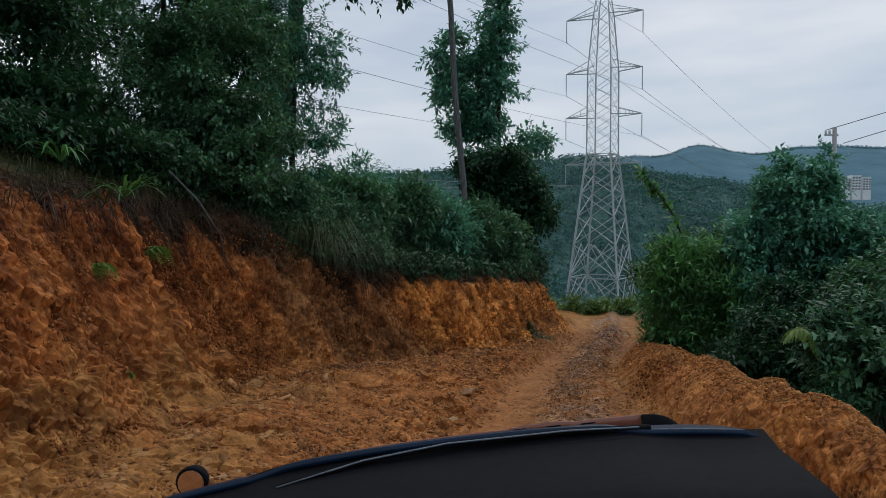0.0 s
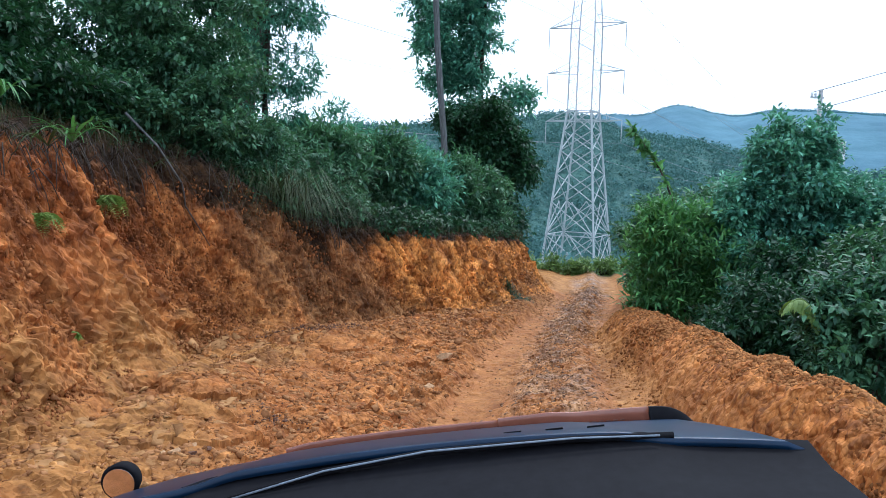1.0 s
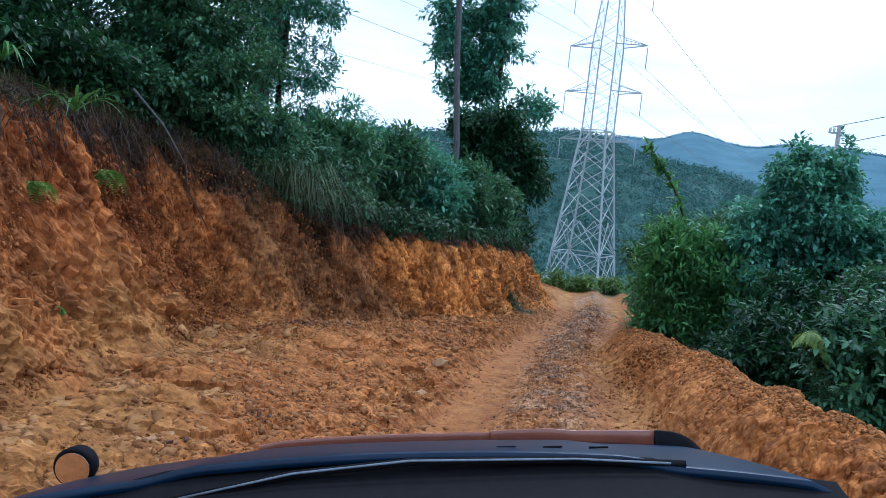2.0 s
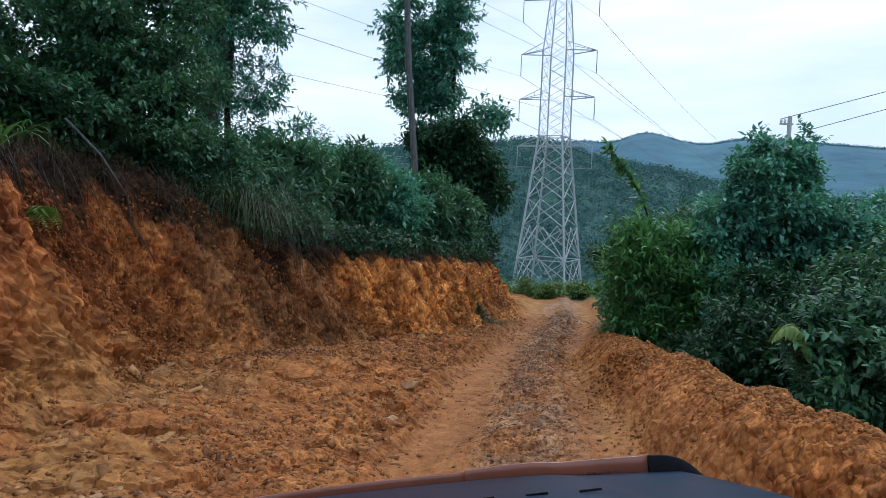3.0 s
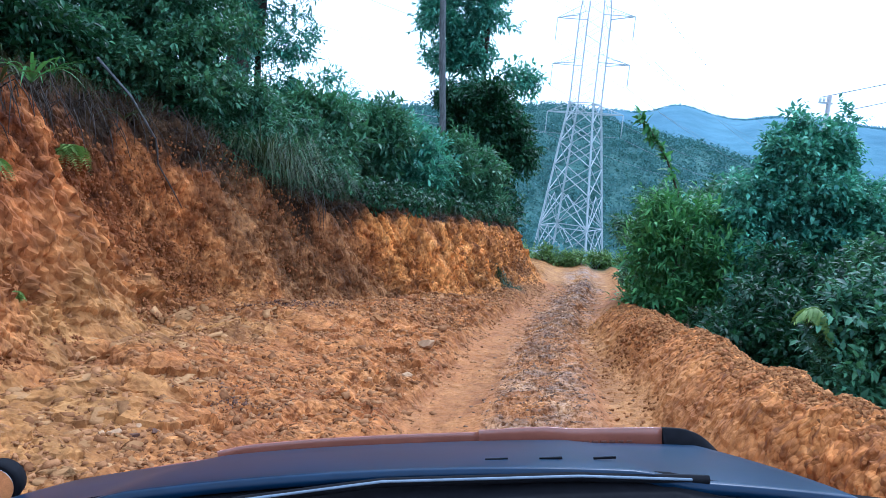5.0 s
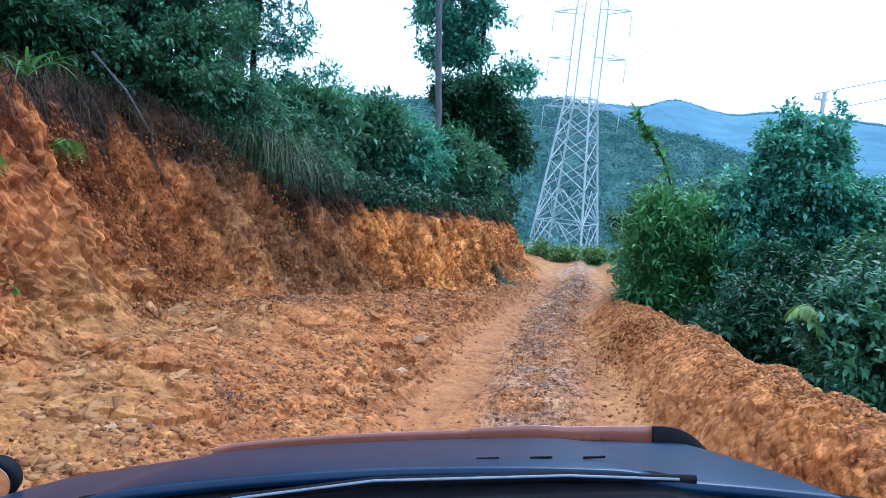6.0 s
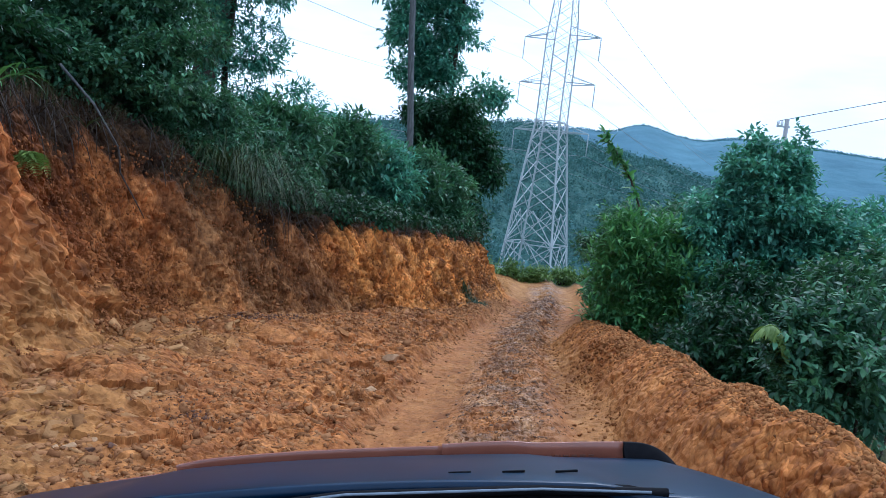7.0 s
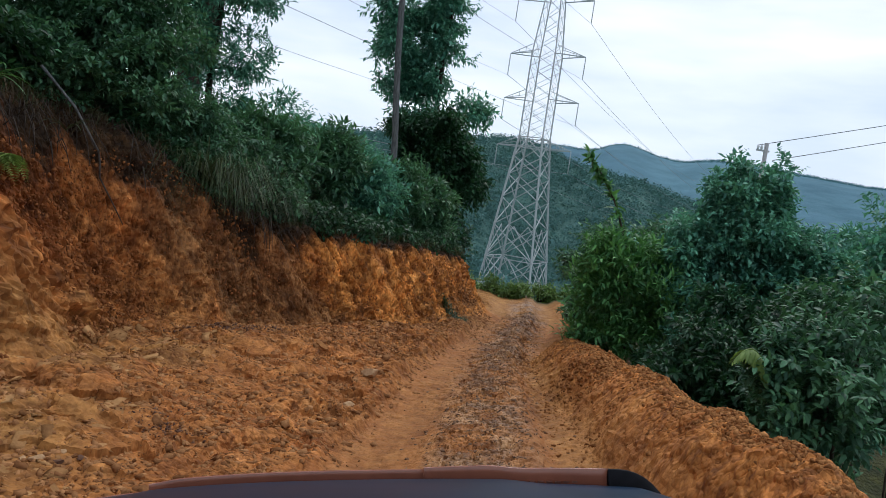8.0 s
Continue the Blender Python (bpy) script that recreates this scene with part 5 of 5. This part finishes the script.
# Blue-green carries the painted haze over valley and hill.
WOODS = leaf_material("hazed_far_woods", (0.052, 0.125, 0.135), (0.098, 0.205, 0.215), 0.9)
rng = np.random.default_rng(91)
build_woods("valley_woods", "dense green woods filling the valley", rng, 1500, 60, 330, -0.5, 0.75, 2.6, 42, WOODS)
# Bluer still: more haze put into the colour of the ridge trees.
FAR_TREES = leaf_material("hazed_ridge_trees", (0.085, 0.185, 0.245), (0.125, 0.25, 0.325), 0.9)
build_woods("ridge_woods", "woods on the far ridge, blue haze put into their colour", rng, 4500, 2300, 2560, 0.1, 0.8, 4.2, 8, FAR_TREES, 0.2)
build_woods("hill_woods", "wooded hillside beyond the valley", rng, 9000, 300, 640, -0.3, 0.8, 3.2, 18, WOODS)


# ---- the car's front ----
def hood_z(u, v):
    """Height of the bonnet over its plane; u across -1..1, v from the screen 0 to the nose 1."""
    e = abs(u)
    crown = 0.05 * (1 - e ** 2.2) * (1 - 0.75 * v)
    edge = -0.05 * max(0.0, (e - 0.92) / 0.08) ** 2
    nose = -0.05 * max(0.0, (v - 0.9) / 0.1) ** 2
    bulge = 0.018 * float(sstep(0.64, 0.5, e)) * (1 - 0.5 * v)
    return crown + edge + nose + bulge


def strip(bm, u0, u1, y_of, z_of, prof, n=16):
    """A moulded strip along the nose from u0 to u1."""
    rings = []
    for i in range(n + 1):
        u = u0 + (u1 - u0) * i / n
        rings.append([bm.verts.new((u * 0.88, y_of(u) + p, z_of(u) + q)) for p, q in prof(i / n)])
    k = len(rings[0])
    for a, b in zip(rings, rings[1:]):
        for j in range(k):
            bm.faces.new((a[j], a[(j + 1) % k], b[(j + 1) % k], b[j])).smooth = True
    bm.faces.new(rings[0])
    bm.faces.new(rings[-1][::-1])


def build_car():
    car = tagged(new("car"), "dark blue car bonnet with a brown bug deflector", "car")
    car.location = (0.13, 0.0, 0.12)
    car.rotation_euler = (0, radians(-6.9), 0)
    W, Y0, Y1, Z0, Z1 = 0.91, 1.40, 2.16, 1.03, 0.825
    bm = bmesh.new()
    nu, nv = 56, 28
    rows = []
    for j in range(nv + 1):
        v = j / nv
        rows.append([])
        for i in range(nu + 1):
            u = -1 + 2 * i / nu
            y = Y0 + (Y1 - Y0) * v - (0.13 if u < 0 else 0.05) * abs(u) ** 2.5 * v - 0.10 * abs(u) ** 2 * (1 - v)
            rows[-1].append(bm.verts.new((u * W * (1.12 - 0.07 * v), y, Z0 + (Z1 - Z0) * v ** 1.15 + hood_z(u, v))))
    for a, b in zip(rows, rows[1:]):
        for i in range(nu):
            bm.faces.new((a[i], a[i + 1], b[i + 1], b[i])).smooth = True
    hood = part("hood", bm, PAINT, car)
    sol = hood.modifiers.new("thick", "SOLIDIFY")
    sol.thickness, sol.offset = 0.02, -1
    # bug deflector along the nose: stepped brown lengths and a black end
    y_of = lambda u: Y1 - 0.05 - (0.13 if u < 0 else 0.05) * abs(u) ** 2.5
    z_of = lambda u: Z1 + hood_z(min(u, 0.92), 0.86) - 0.004
    flat = lambda h: (lambda t: ((0.012, -0.03), (0.028, h * 0.6), (0.02, h), (0.012, h), (0.016, h * 0.6), (0.0, -0.03)))
    rise = lambda t: ((0.012, -0.03), (0.028, 0.025 + 0.015 * t), (0.02, 0.042 + 0.024 * t), (0.012, 0.042 + 0.024 * t), (0.016, 0.025 + 0.015 * t), (0.0, -0.03))
    tail = lambda t: ((0.012, -0.03), (0.03, 0.035 * (1 - t ** 3)), (0.02, 0.066 * (1 - t ** 3)), (0.01, 0.066 * (1 - t ** 3)), (0.0, 0.035 * (1 - t ** 3)), (-0.04, -0.02))
    bm = bmesh.new()
    strip(bm, -0.96, -0.60, y_of, z_of, flat(0.018))
    strip(bm, -0.60, 0.2905, y_of, z_of, flat(0.036), 30)
    strip(bm, 0.29, 0.92, y_of, z_of, rise, 24)
    deflector = part("bug_deflector", bm, DEFLECT, car, "glossy brown bug deflector")
    bm = bmesh.new()
    strip(bm, 0.92, 1.10, y_of, z_of, tail, 14)
    part("end_cap", bm, PLASTIC, deflector, "black end cap")
    bm = bmesh.new()
    for i in range(6):
        x = 0.575 + 0.026 * i
        box(bm, (x, y_of(0.65) - 0.002, z_of(0.65) + 0.014), (x + 0.016, y_of(0.65) + 0.0135, z_of(0.65) + 0.019))
    part("lettering_bars", bm, LETTER, deflector, "small dark unreadable lettering")
    # washer slots near the rear of the bonnet
    for x in (0.22, 0.34, 0.46):
        bm = bmesh.new()
        zs = Z0 + (Z1 - Z0) * 0.15 ** 1.15 + hood_z((x + 0.03) / 1.0, 0.15)
        box(bm, (x, 1.511, zs - 0.003), (x + 0.05, 1.515, zs + 0.0015))
        part("bonnet_slot", bm, PLASTIC, car)
    # scuttle below the windscreen
    bm = bmesh.new()
    rows = []
    for y, z in ((1.44, -0.004), (1.385, -0.02), (1.33, -0.035), (1.22, -0.04), (1.05, -0.05), (0.86, -0.08), (0.84, -0.25), (0.84, -0.55)):
        rows.append([bm.verts.new(((-1 + i / 12) * W * 1.11, y - 0.10 * abs(-1 + i / 12) ** 2, Z0 + hood_z(-0.9 + i / 13.4, 0) - 0.012 + z)) for i in range(25)])
    for a, b in zip(rows, rows[1:]):
        for i in range(24):
            bm.faces.new((a[i], a[i + 1], b[i + 1], b[i])).smooth = True
    part("scuttle", bm, PLASTIC, car, "black plastic scuttle panel")
    x0, x1 = -0.55, 0.66
    bm = bmesh.new()
    tube(bm, [(x0, 1.31, 1.035), (x0 * 0.5, 1.36, 1.07), (0, 1.38, 1.085), (x1 * 0.6, 1.38, 1.08), (x1, 1.37, 1.066)], 0.010, 6)
    wiper = part("wiper", bm, PLASTIC, car, "black windscreen wiper")
    bm = bmesh.new()
    tube(bm, [(x0, 1.295, 1.042), (x0 * 0.5, 1.345, 1.078), (0, 1.365, 1.094), (x1 * 0.6, 1.365, 1.088), (x1 - 0.04, 1.355, 1.075)], 0.003, 5)
    part("wiper_arm", bm, DASH, wiper, "grey metal wiper arm edge")
    # wings, grille and wheels
    for s in (-1, 1):
        bm = bmesh.new()
        rows = []
        for x, z in ((0.895, 0.985), (0.92, 0.93), (0.935, 0.85), (0.93, 0.66)):
            rows.append([bm.verts.new((s * x * (1 - 0.02 * (j / 12)), 1.29 + 0.72 * j / 12, z - 0.19 * (j / 12) ** 1.15)) for j in range(13)])
        for a, b in zip(rows, rows[1:]):
            for j in range(12):
                bm.faces.new((a[j], a[j + 1], b[j + 1], b[j])).smooth = True
        wing = part("wing", bm, PAINT, car)
        so = wing.modifiers.new("thick", "SOLIDIFY")
        so.thickness = 0.015
        bm = bmesh.new()
        tube(bm, [(s * 0.62, 1.72, 0.34), (s * 0.66, 1.72, 0.34), (s * 0.80, 1.72, 0.34), (s * 0.84, 1.72, 0.34)], [0.30, 0.34, 0.34, 0.30], 28)
        tyre = part("wheel", bm, RUBBER, car, "muddy black tyre")
        bm = bmesh.new()
        tube(bm, [(s * 0.66, 1.72, 0.34), (s * 0.85, 1.72, 0.34)], [0.18, 0.2], 20)
        part("rim", bm, CHROME, tyre)
    bm = bmesh.new()
    box(bm, (-0.80, 1.93, 0.40), (0.80, 2.02, 0.76))
    bmesh.ops.bevel(bm, geom=bm.edges[:], offset=0.03, segments=2, affect="EDGES")
    part("front_panel", bm, PLASTIC, car)
    # small round mirror on the left wing
    mx, my, mz = -1.0, 1.78, 0.93
    bm = bmesh.new()
    tube(bm, [(mx + 0.08, my, mz - 0.12), (mx, my + 0.02, mz - 0.03)], 0.012, 6)
    stalk = part("wing_mirror", bm, PLASTIC, car, "small round wing mirror")
    bm = bmesh.new()
    tube(bm, [(mx, my, mz), (mx, my + 0.01, mz), (mx, my + 0.05, mz), (mx, my + 0.08, mz)], [0.056, 0.062, 0.055, 0.02], 24)
    part("mirror_shell", bm, PLASTIC, stalk)
    bm = bmesh.new()
    tube(bm, [(mx, my - 0.004, mz), (mx, my - 0.001, mz)], 0.05, 24)
    part("mirror_glass", bm, CHROME, stalk)
    return car


build_car()
